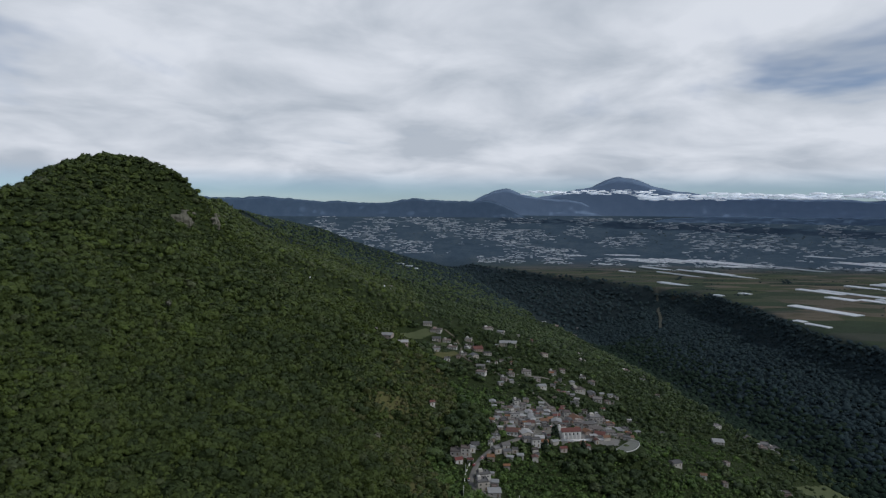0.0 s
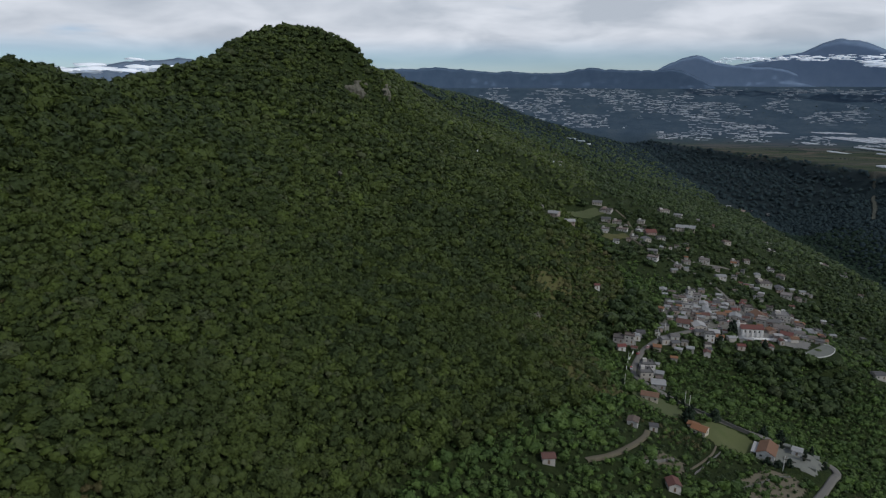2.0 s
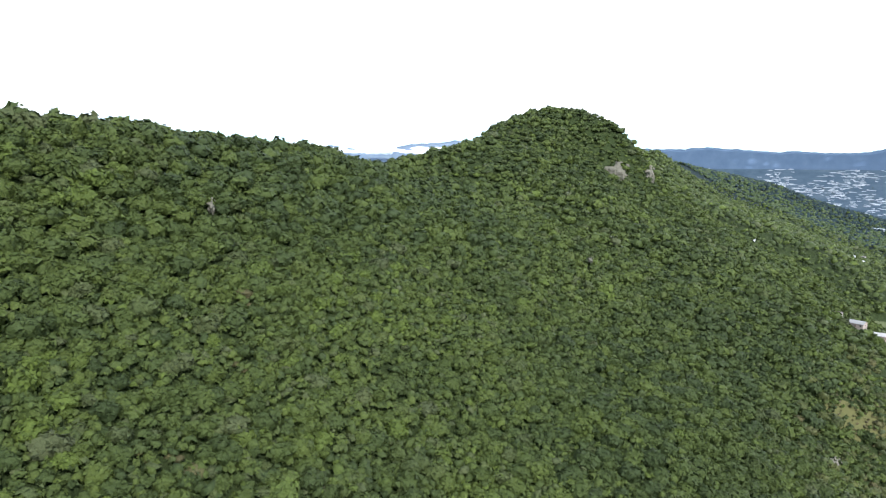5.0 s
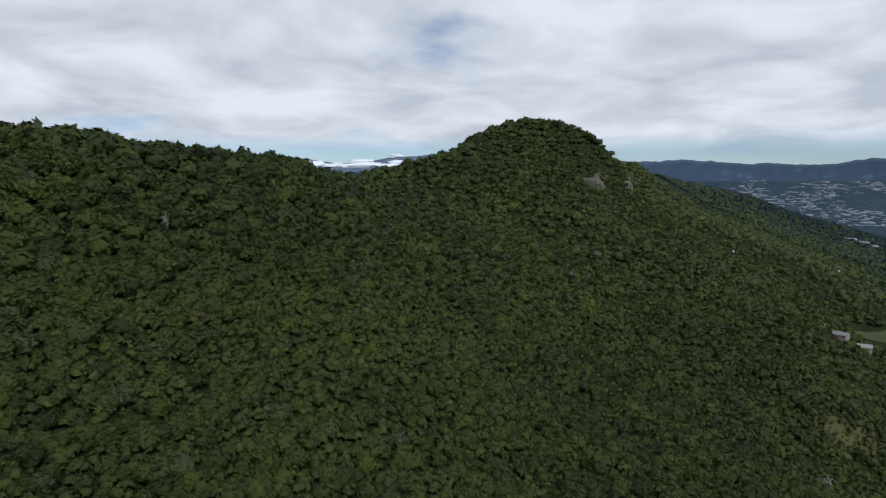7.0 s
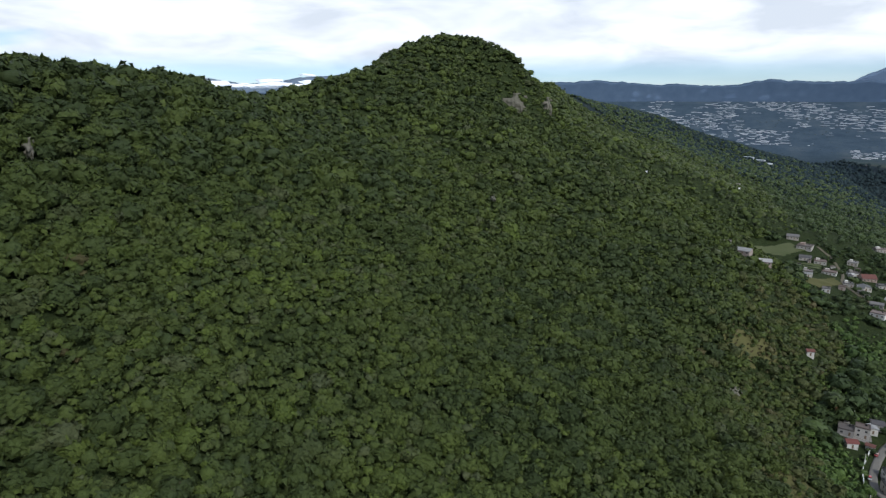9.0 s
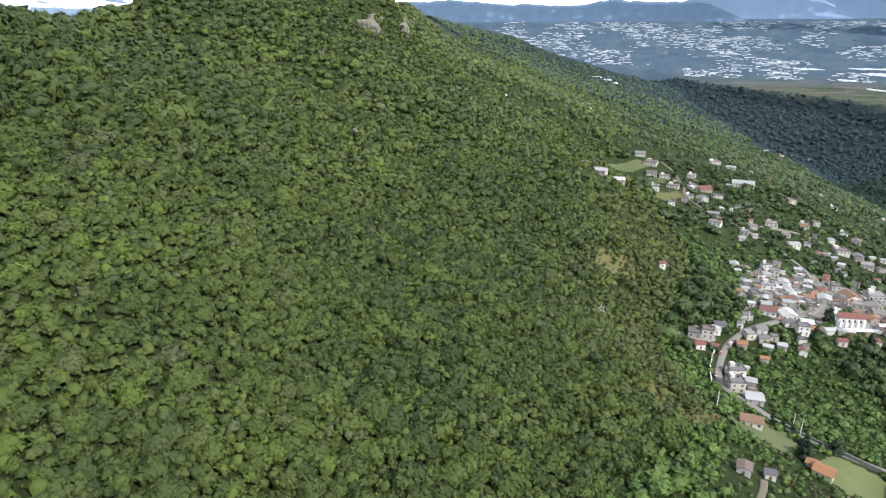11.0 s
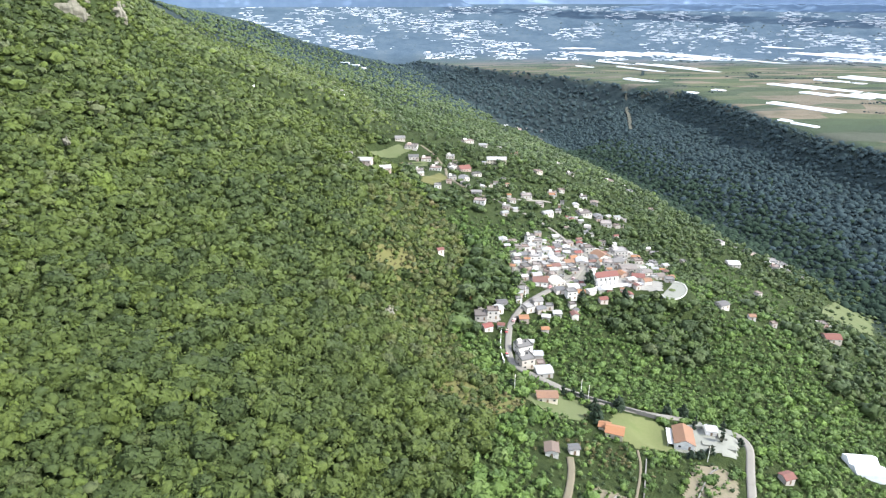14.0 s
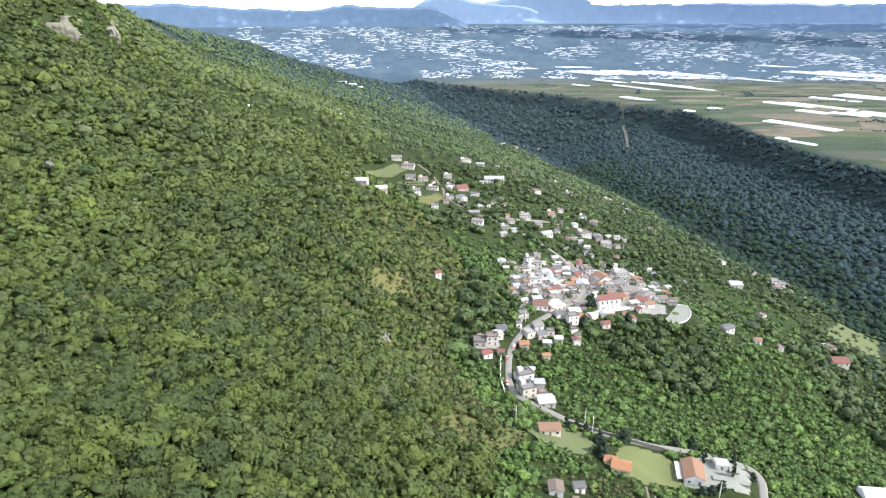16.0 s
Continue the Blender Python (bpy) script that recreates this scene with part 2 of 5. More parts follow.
FILM_FAR = stained("far_greenhouse_film", [(0.20, 0.24, 0.28), (0.52, 0.54, 0.57), (0.32, 0.36, 0.40), (0.66, 0.67, 0.69)], 0.7, 0.15, 0.2, 0.03, (0.36, 0.39, 0.43), by_piece=True)
SCAR = stained("bare_earth_and_stone", [(0.070, 0.072, 0.055), (0.095, 0.092, 0.072)], dirt=(0.04, 0.05, 0.03))
ROCK = stained("pale_cliff_rock", [(0.14, 0.132, 0.105), (0.21, 0.195, 0.16)], 0.95, 0.1, 0.35, 0.3, (0.045, 0.055, 0.025), 1.0, 0.6)
WOOD = stained("weathered_wood", [(0.16, 0.11, 0.07), (0.22, 0.16, 0.11)], dirt=(0.08, 0.06, 0.05))
PAINT = stained("car_paint", [(0.6, 0.6, 0.6), (0.12, 0.13, 0.15), (0.45, 0.04, 0.04), (0.75, 0.75, 0.74)], 0.3, 0.5, dirt=(0.25, 0.24, 0.22))
PLASTIC_BLACK = stained("black_plastic", [(0.025, 0.025, 0.028), (0.035, 0.035, 0.035)], 0.5, 0.4, dirt=(0.06, 0.06, 0.055))
_n = Nodes("window_glass", 0.12, 0.5)
GLASS = _n.color((0.03, 0.035, 0.04)).mat

# ---- terrain ----
_rng = np.random.default_rng(7)
_table = _rng.random((256, 256))


def value_noise(x, y, cell):
    """Smooth noise of 0 to 1 on a grid of the given cell, in metres."""
    u, v = np.asarray(x, float) / cell, np.asarray(y, float) / cell
    i, j = np.floor(u).astype(int), np.floor(v).astype(int)
    fu, fv = u - i, v - j
    fu, fv = fu * fu * (3 - 2 * fu), fv * fv * (3 - 2 * fv)
    a, b = _table[i % 256, j % 256], _table[(i + 1) % 256, j % 256]
    c, d = _table[i % 256, (j + 1) % 256], _table[(i + 1) % 256, (j + 1) % 256]
    return (a * (1 - fu) + b * fu) * (1 - fv) + (c * (1 - fu) + d * fu) * fv


def fbm(x, y, cell, octaves=4):
    total, amp, norm = 0.0, 1.0, 0.0
    for k in range(octaves):
        total = total + amp * value_noise(np.asarray(x) + 37.1 * k, np.asarray(y) - 11.7 * k, cell / 2 ** k)
        norm, amp = norm + amp, amp * 0.5
    return total / norm - 0.5


# the land's long lines, each as y, x, z along it: from the ridge down over the village's shelf to the gorge and up to the plain
BEHIND = [(-520, -546, -91), (390, -728, -104), (1300, -988, -78), (4160, -2210, -52)]
CREST = [(-520, -292, 13), (78, -312, 14), (143, -325, 13), (214, -335, 9), (286, -356, 6), (332, -370, 8), (377, -390, -1), (442, -422, -9), (520, -403, 6), (593, -393, 23), (693, -419, 44), (777, -429, 66), (803, -411, 74), (832, -386, 77), (858, -352, 64), (876, -337, 31), (900, -370, -13), (1100, -440, 2), (1350, -500, 10), (1900, -640, -4), (2500, -780, -30), (3200, -1170, -30), (4160, -1690, 0)]
UPPER = [(-520, -247, -29), (130, -266, -32), (286, -278, -43), (442, -270, -43), (559, -255, -44), (728, -312, -31), (793, -307, -29), (838, -298, -29), (897, -307, -44), (1040, -318, -52), (1300, -390, -82), (1820, -480, -105), (2150, -500, -82), (2370, -455, -94), (2700, -560, -120), (3100, -832, -150), (4160, -1300, -200)]
MIDDLE = [(-520, -169, -96), (130, -182, -88), (208, -179, -107), (286, -172, -104), (390, -164, -104), (520, -127, -107), (604, -140, -99), (728, -101, -125), (949, -195, -117), (1060, -114, -142), (1664, -251, -172), (2100, -320, -172), (2490, -330, -148), (2900, -450, -215), (4160, -910, -320)]
FOOT = [(-520, -78, -182), (130, -83, -166), (221, -78, -156), (299, -31, -168), (370, 0, -183), (455, -18, -195), (520, 0, -186),
        (611, 13, -192), (728, -32, -166), (864, -55, -198), (1040, -65, -166), (1300, -91, -195), (1820, -143, -228), (2200, -190, -210), (2500, -205, -176), (2850, -260, -260), (4160, -390, -385)]
SHELF = [(-520, 52, -208), (221, 46, -192), (358, 96, -204), (455, 78, -211), (540, 177, -207), (611, 156, -218), (728, 109, -208),
         (897, 124, -195), (1040, 91, -203), (1300, 104, -247), (1820, 78, -285), (2250, 0, -258), (2600, -50, -220), (2900, -65, -300), (4160, -156, -395)]
LOWER = [(-520, 195, -260), (386, 205, -244), (474, 237, -247), (598, 328, -274), (780, 406, -299), (897, 312, -283), (1040, 338, -296),
         (1300, 325, -309), (1820, 291, -351), (2300, 190, -335), (2650, 75, -258), (2900, 90, -350), (4160, 0, -405)]
GORGE = [(-520, 442, -341), (390, 448, -335), (780, 489, -341), (1300, 462, -356), (1820, 436, -377), (2600, 260, -385), (4160, 78, -416)]
WALL = [(-520, 782, -297), (780, 743, -297), (1000, 727, -297), (1150, 709, -297), (1250, 697, -297), (1540, 727, -298), (1840, 727, -301), (2000, 634, -297), (2420, 579, -319), (2940, 475, -352), (3580, 293, -372), (4260, 136, -403)]
RIM = [(-520, 832, -239), (780, 793, -239), (1062, 772, -239), (1245, 746, -239), (1535, 777, -240), (1830, 783, -243), (1988, 686, -246),
       (2413, 630, -269), (2937, 526, -302), (3568, 346, -341), (4258, 186, -373)]
PLAIN = [(-520, 3380, -234), (1950, 3380, -237), (2990, 3380, -302), (4258, 3380, -372)]
LINES = [BEHIND, CREST, UPPER, MIDDLE, FOOT, SHELF, LOWER, GORGE, WALL, RIM, PLAIN]


PADS = [(159, 523, 14, 18, -202.6), (116, 539, 24, 13, -201.5), (96, 366, 20, 12, -203.5)]


def land(x, y):
    """Height of the bare land at true places (arrays)."""
    x, y = np.asarray(x, float), np.asarray(y, float)
    out = 0.0
    for dy in (-27, -9, 9, 27):
        xs, zs = [], []
        for line in LINES:
            ys = [k[0] for k in line]
            xs.append(np.interp(y + dy, ys, [k[1] for k in line]))
            zs.append(np.interp(y + dy, ys, [k[2] for k in line]))
        for dx in (-9, 0, 9):
            q = x + dx
            z = np.where(q <= xs[0], zs[0], zs[-1])
            for k in range(len(LINES) - 1):
                f = (q - xs[k]) / np.maximum(xs[k + 1] - xs[k], 1.0)
                z = np.where((f >= 0) & (f < 1), zs[k] + (zs[k + 1] - zs[k]) * f, z)
            out = out + z
    z = out / 12
    rough = np.clip((np.interp(y, [k[0] for k in RIM], [k[1] for k in RIM]) - x) / 60, 0, 1)
    # everything runs out into the flat far plain
    flat = np.clip((y - 3900) / 900, 0, 1)
    flat = np.maximum(flat, np.clip((np.hypot(x, y) - 4300) / 1170, 0, 1) * (y > 0))
    z = z * (1 - flat) + -372 * flat
    calm = np.exp(-(((x - 98) / 98) ** 2 + ((y - 558) / 78) ** 2)) + np.exp(-(((x - 65) / 65) ** 2 + ((y - 352) / 45) ** 2))
    z = z + (1 - flat) * rough * (1 - 0.85 * np.clip(calm, 0, 1)) * (9 * fbm(x, y, 115) + 18 * fbm(x, y * 0.6, 270, 2) + 9 * fbm(x * 0.3 - y * 0.12, y, 70, 3))
    z = z + 1.2 * fbm(x, y, 300) * (1 - rough)
    # levelled ground under the plaza, the church and the villa
    for px, py, rx, ry, level in PADS:
        w = np.clip(2.0 - 1.2 * np.hypot((x - px) / rx, (y - py) / ry), 0, 1)
        z = z + (level - z) * w * w * (3 - 2 * w)
    return z


CX, CY, EYE_Z = -26.0, 78.0, -2.6


def squeeze(r):
    """Beyond 3 km the land is drawn in towards the middle, so that the far mountains stay within reach."""
    return np.where(r < 3000, r, 3000 + np.maximum(r - 3000, 0) * 1850 / (1850 + np.maximum(r - 3000, 0)))


def drawn_in(x, y, z):
    dx, dy = np.asarray(x, float) - CX, np.asarray(y, float) - CY
    r = np.maximum(np.hypot(dx, dy), 1e-6)
    k = squeeze(r) / r
    return CX + dx * k, CY + dy * k, EYE_Z + (np.asarray(z, float) - EYE_Z) * k


def mesh_from(name, verts, faces, mats, smooth=True, face_mats=None):
    """A mesh from arrays of corners and of equal-sided faces."""
    me = bpy.data.meshes.new(name)
    verts, faces = np.asarray(verts, np.float32), np.asarray(faces, np.int32)
    n, s = faces.shape
    me.vertices.add(len(verts))
    me.vertices.foreach_set("co", verts.ravel())
    me.loops.add(n * s)
    me.loops.foreach_set("vertex_index", faces.ravel())
    me.polygons.add(n)
    me.polygons.foreach_set("loop_start", np.arange(0, n * s, s, dtype=np.int32))
    me.polygons.foreach_set("loop_total", np.full(n, s, np.int32))
    for m in (mats if isinstance(mats, (list, tuple)) else [mats]):
        me.materials.append(m)
    if face_mats is not None:
        me.polygons.foreach_set("material_index", np.asarray(face_mats, np.int32))
    me.update(calc_edges=True)
    me.polygons.foreach_set("use_smooth", np.full(n, smooth, bool))
    me.validate()
    return me


def rim_x(y):
    return np.interp(y, [k[0] for k in RIM], [k[1] for k in RIM])


_n = Nodes("ground", 0.95, 0.1)
_soil = _n.ramp(_n.noise(0.25, 5.0, 0.65), (0.3, (0.022, 0.033, 0.012)), (0.55, (0.034, 0.048, 0.016)), (0.72, (0.052, 0.062, 0.024)), (0.9, (0.080, 0.076, 0.040)))
_cells = _n.scaled(0.006, 0.015, 0.0, 0.25)
_fieldsep = _n.t.nodes.new("ShaderNodeSeparateColor")
_n.link(_n.voronoi(1.0, _cells), _fieldsep.inputs[0])
_field = _n.ramp(_fieldsep.outputs[0], (0.0, (0.030, 0.044, 0.030)), (0.25, (0.046, 0.064, 0.034)), (0.42, (0.070, 0.080, 0.044)), (0.55, (0.056, 0.062, 0.050)),
                 (0.68, (0.105, 0.092, 0.070)), (0.82, (0.135, 0.112, 0.082)), (0.92, (0.088, 0.082, 0.064)), (1.0, (0.040, 0.058, 0.034)))
_field = _n.mix(_n.span(_n.noise(0.02, 4.0, 0.6), 0.42, 0.75, 0.0, 0.45), _field, (0.030, 0.040, 0.022))
# far plain: blue of distance haze painted as ground colour
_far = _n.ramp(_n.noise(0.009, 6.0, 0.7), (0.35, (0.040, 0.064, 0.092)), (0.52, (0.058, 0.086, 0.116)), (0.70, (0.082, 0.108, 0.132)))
# the gorge's ground also has haze and shade in its base colour
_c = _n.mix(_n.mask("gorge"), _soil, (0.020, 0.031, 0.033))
_c = _n.mix(_n.mask("fields"), _c, _field)
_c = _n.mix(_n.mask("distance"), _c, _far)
_n.color(_c).bump(_n.noise(0.8, 6.0, 0.75), 1.0, 1.4)
GROUND = _n.mat

# one sheet: rings about the middle of the walk, close in the seen sector, wide behind
_az = np.radians(np.concatenate([np.arange(-84, 56, 0.7), np.arange(56, 276, 4.0)]))
_rad = np.concatenate([[0.0], np.geomspace(14, 140, 24), np.arange(143, 780, 4.2), np.geomspace(784, 1.0e5, 160)])
_A, _R = np.meshgrid(_az, _rad)
_gx, _gy = CX + _R * np.sin(_A), CY + _R * np.cos(_A)
_gz = land(_gx, _gy)
_na, _nr = len(_az), len(_rad)
_i, _j = np.meshgrid(np.arange(_nr - 1), np.arange(_na), indexing="ij")
_j2 = (_j + 1) % _na
_quads = np.stack([_i * _na + _j, (_i + 1) * _na + _j, (_i + 1) * _na + _j2, _i * _na + _j2], -1).reshape(-1, 4)[:, ::-1]
_px, _py, _pz = drawn_in(_gx, _gy, _gz)
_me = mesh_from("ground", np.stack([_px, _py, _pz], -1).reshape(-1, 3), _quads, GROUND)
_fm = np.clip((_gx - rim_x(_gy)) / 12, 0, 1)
# share of haze blue in the ground's colour, growing with distance
_haze_mix = np.clip((np.hypot(_gx, _gy) - 3400) / 1500, 0, 1)
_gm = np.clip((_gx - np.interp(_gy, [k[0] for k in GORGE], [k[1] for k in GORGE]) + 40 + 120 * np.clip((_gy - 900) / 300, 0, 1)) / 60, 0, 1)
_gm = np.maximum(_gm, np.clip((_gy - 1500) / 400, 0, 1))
for _name, _v in (("fields", _fm), ("distance", _haze_mix), ("gorge", _gm)):
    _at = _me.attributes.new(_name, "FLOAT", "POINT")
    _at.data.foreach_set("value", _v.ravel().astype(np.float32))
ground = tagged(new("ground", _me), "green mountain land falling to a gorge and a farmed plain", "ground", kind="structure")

# ---- the village's plan: x, y, width, kind of roof (0 flat slab, 1 red tiles, 2 orange tiles, 3 grey sheet, 4 white sheet) ----
CENTRE = [(71, 527, 9.7, 4), (59, 526, 10.0, 1), (66, 570, 9.6, 0), (72, 561, 6.0, 0), (54, 550, 6.3, 0), (94, 573, 7.6, 2), (93, 554, 6.0, 0), (111, 603, 6.7, 1), (107, 580, 9.1, 4), (130, 600, 12.5, 2), (139, 588, 10.5, 3), (141, 568, 11.9, 3), (126, 572, 8.2, 0), (153, 619, 15.2, 0), (153, 560, 7.3, 3), (160, 552, 7.2, 3), (140, 545, 9.0, 1), (163, 541, 6.3, 0), (121, 592, 6.6, 3), (124, 616, 6.9, 0)]
SPUR = [(82, 521, 7.6, 4), (77, 509, 7.0, 0), (70, 515, 6.3, 3), (58, 494, 4.9, 0), (51, 499, 6.0, 3), (43, 491, 6.3, 0), (100, 508, 5.6, 1), (9, 477, 7.7, 0), (17, 479, 7.1, 0), (22, 486, 5.0, 4), (11, 464, 5.8, 1), (29, 443, 9.2, 0), (27, 428, 8.2, 0), (35, 418, 8.7, 4)]
UPPER_STREET = [(74, 623, 7.2, 0), (79, 613, 6.7, 0), (68, 589, 7.3, 0), (83, 599, 7.0, 4), (111, 631, 7.0, 0), (150, 653, 6.4, 0), (205, 659, 7.9, 0), (183, 613, 6.2, 0), (96, 613, 5.8, 3), (51, 564, 5.1, 0), (122, 634, 5.0, 1), (165, 605, 7.0, 0), (43, 547, 4.5, 2), (86, 643, 6.0, 0), (165, 641, 7.4, 0)]
HAMLET = [(-80, 695, 6.2, 0), (-66, 702, 13.0, 4), (-49, 712, 12.7, 4), (-33, 780, 7.2, 0), (-11, 801, 9.9, 0), (10, 831, 15.6, 0), (-13, 930, 25.0, 0), (-27, 957, 16.7, 3), (-12, 896, 12.7, 3), (3, 890, 12.6, 0), (35, 904, 10.0, 0), (70, 1001, 21.0, 0), (90, 986, 11.2, 4), (140, 1012, 10.0, 1), (33, 858, 9.4, 0), (45, 845, 16.0, 1), (57, 825, 10.4, 0), (24, 782, 8.5, 0), (38, 788, 9.8, 3)]
HAMLET_EDGE = [(17, 749, 5.8, 0), (3, 720, 6.6, 0), (43, 728, 10.1, 3), (42, 700, 10.8, 0), (68, 700, 7.1, 0), (79, 728, 7.4, 3), (102, 762, 11.5, 0), (113, 713, 10.2, 4), (131, 737, 5.9, 0), (141, 870, 8.5, 0), (113, 745, 7.7, 0), (141, 799, 9.7, 0), (158, 823, 6.7, 0), (59, 567, 4.3, 2), (124, 1041, 6.8, 0)]
TERRACE = [(166, 758, 17.5, 0), (183, 760, 8.8, 3), (187, 744, 11.2, 0), (199, 744, 6.3, 0), (186, 823, 8.2, 0), (194, 806, 8.7, 3), (340, 1150, 12.7, 0), (365, 1130, 10.2, 0), (352, 1085, 9.4, 0), (229, 1020, 9.5, 0), (267, 1213, 10.5, 0), (289, 1178, 8.2, 0), (370, 830, 12.8, 0), (323, 717, 13.3, 4), (400, 810, 11.4, 3), (408, 776, 13.9, 0), (424, 782, 14.2, 0), (392, 744, 8.7, 0)]
LOWER_SLOPE = [(204, 533, 8.4, 3), (227, 529, 5.0, 2), (284, 609, 5.0, 0), (246, 529, 4.5, 0), (327, 577, 6.9, 0), (341, 580, 5.0, 0), (311, 545, 14.1, 1), (335, 960, 6.9, 0), (239, 667, 5.0, 0), (396, 2012, 16.0, 0), (428, 1960, 15.7, 0), (323, 1999, 15.8, 4), (357, 1978, 15.7, 0), (384, 1821, 12.9, 0), (-145, 1621, 12.3, 0), (-134, 1561, 10.5, 0), (-11, 541, 4.5, 1), (218, 1836, 9.0, 4), (288, 1863, 10.0, 0), (326, 1741, 9.0, 4), (323, 1577, 8.0, 0), (376, 1586, 9.0, 0)]
BY_THE_LAWN = [(17, 336, 5.4, 3), (28, 340, 3.8, 3), (-21, 265, 5.5, 1), (34, 286, 5.5, 1), (135, 347, 5.6, 1)]
DISTRICTS = [CENTRE, SPUR, UPPER_STREET, HAMLET, HAMLET_EDGE, TERRACE, LOWER_SLOPE, BY_THE_LAWN]

# roads as lines of (x, y), with their widths
ROAD = [(-40, -60), (-10, 100), (20, 180), (62, 255), (83, 290), (102, 322), (122, 357), (131, 373), (128, 382), (112, 386), (86, 384), (70, 387), (57, 391), (47, 396), (40, 401), (31, 411),
        (21, 423), (19, 435), (22, 453), (27, 473), (34, 486), (44, 499), (59, 512), (76, 528), (94, 550), (107, 574), (119, 601)]
STREET = [(86, 538), (104, 546), (124, 556), (146, 570), (160, 590), (172, 610)]
LANE = [(119, 601), (112, 650), (95, 690), (62, 716), (50, 736), (68, 737), (101, 753), (139, 770), (153, 765)]
FARM_LANE = [(62, 716), (30, 740), (18, 790), (24, 840), (20, 900), (0, 945)]
TRACK = [(-5, 277), (6, 288), (16, 308), (23, 326), (25, 336)]
FOOTPATH = [(44, 311), (58, 337), (62, 351)]
ROADS = [(ROAD, 3.9), (STREET, 4.5), (LANE, 3.6), (FARM_LANE, 3.4), (TRACK, 3.2), (FOOTPATH, 1.6)]

# yards, lawns and rock which the trees keep clear: centre and half-widths
CLEARINGS = [(70, 368, 20, 14), (130, 524, 26, 8), (145, 532, 14, 10), (58, 366, 16, 10), (32, 380, 17, 9), (102, 362, 24, 16), (160, 524, 15, 19), (112, 540, 22, 16), (128, 585, 30, 30), (85, 560, 26, 26),
             (-16, 870, 40, 30), (4, 765, 20, 42), (-40, 915, 36, 24), (430, 640, 80, 70), (-326, 756, 12, 9), (-309, 826, 5, 6), (-282, 212, 4, 4),
             (-47, 434, 5, 5), (198, 370, 14, 14), (135, 347, 7, 6), (28, 385, 8, 6), (20, 480, 16, 9)]
SCAR_LINE = [(689, 2010), (658, 1902), (646, 1842), (607, 1731)]
# withered spots in the forest: centre and radius
DRY_SPOTS = [(-152, 124, 7), (-140, 146, 7), (-181, 135, 6), (-233, 194, 5), (-205, 175, 5)]
# dry openings on the slope
OPENINGS = [(-43, 497, 17, 21), (-8, 370, 19, 13), (-22, 362, 10, 9), (6, 374, 12, 8), (-14, 410, 7, 12), (40, 328, 34, 24), (84, 330, 24, 16), (44, 372, 12, 8)]
for _list in DISTRICTS:
    CLEARINGS += [(hx, hy - hw * 0.3, hw * 0.75 + 2.6, hw * 0.9 + 4.2) for hx, hy, hw, _ in _list]

# ---- forest ----
_t = (1 + 5 ** 0.5) / 2
ICO_V = np.array([(-1, _t, 0), (1, _t, 0), (-1, -_t, 0), (1, -_t, 0), (0, -1, _t), (0, 1, _t), (0, -1, -_t), (0, 1, -_t),
                  (_t, 0, -1), (_t, 0, 1), (-_t, 0, -1), (-_t, 0, 1)]) / math.sqrt(1 + _t * _t)
ICO_F = np.array([(0, 11, 5), (0, 5, 1), (0, 1, 7), (0, 7, 10), (0, 10, 11), (1, 5, 9), (5, 11, 4), (11, 10, 2), (10, 7, 6), (7, 1, 8),
                  (3, 9, 4), (3, 4, 2), (3, 2, 6), (3, 6, 8), (3, 8, 9), (4, 9, 5), (2, 4, 11), (6, 2, 10), (8, 6, 7), (9, 8, 1)])


ICO_ALL_V, ICO_ALL_F = ICO_V, ICO_F
ICO_F = ICO_F[ICO_V[ICO_F].mean(1)[:, 2] > -0.45]      # the undersides are never seen


def clumps(centres, radii, rng, flat=0.74, rough=0.36):
    """Uneven leaf clumps, twelve corners each."""
    n = len(centres)
    a = rng.random(n) * 2 * np.pi
    tilt = (rng.random((n, 2)) - 0.5) * 0.9
    base = np.broadcast_to(ICO_V, (n, 12, 3)).copy()
    c, s = np.cos(a)[:, None], np.sin(a)[:, None]
    x, y = base[..., 0] * c - base[..., 1] * s, base[..., 0] * s + base[..., 1] * c
    z = base[..., 2] + tilt[:, :1] * x + tilt[:, 1:] * y
    v = np.stack([x, y, z * flat], -1) * (1 + (rng.random((n, 12, 1)) - 0.5) * 2 * rough)
    v = v * np.asarray(radii).reshape(-1, 1, 1) + np.asarray(centres).reshape(-1, 1, 3)
    f = ICO_F[None] + (np.arange(n) * 12)[:, None, None]
    return v.reshape(-1, 3), f.reshape(-1, 3)


def sphere_net(level):
    """Directions and faces of a ball split the given number of times, without its underside."""
    v, f = [tuple(k) for k in ICO_ALL_V], [tuple(k) for k in ICO_ALL_F]
    for _ in range(level):
        seen, out = {}, []

        def middle(a, b):
            key = (min(a, b), max(a, b))
            if key not in seen:
                m = np.add(v[a], v[b])
                v.append(tuple(m / np.linalg.norm(m)))
                seen[key] = len(v) - 1
            return seen[key]

        for a, b, c in f:
            ab, bc, ca = middle(a, b), middle(b, c), middle(c, a)
            out += [(a, ab, ca), (b, bc, ab), (c, ca, bc), (ab, bc, ca)]
        f = out
    v, f = np.array(v), np.array(f)
    f = f[v[f].mean(1)[:, 2] > -0.42]
    used, inv = np.unique(f, return_inverse=True)
    return v[used], inv.reshape(-1, 3)


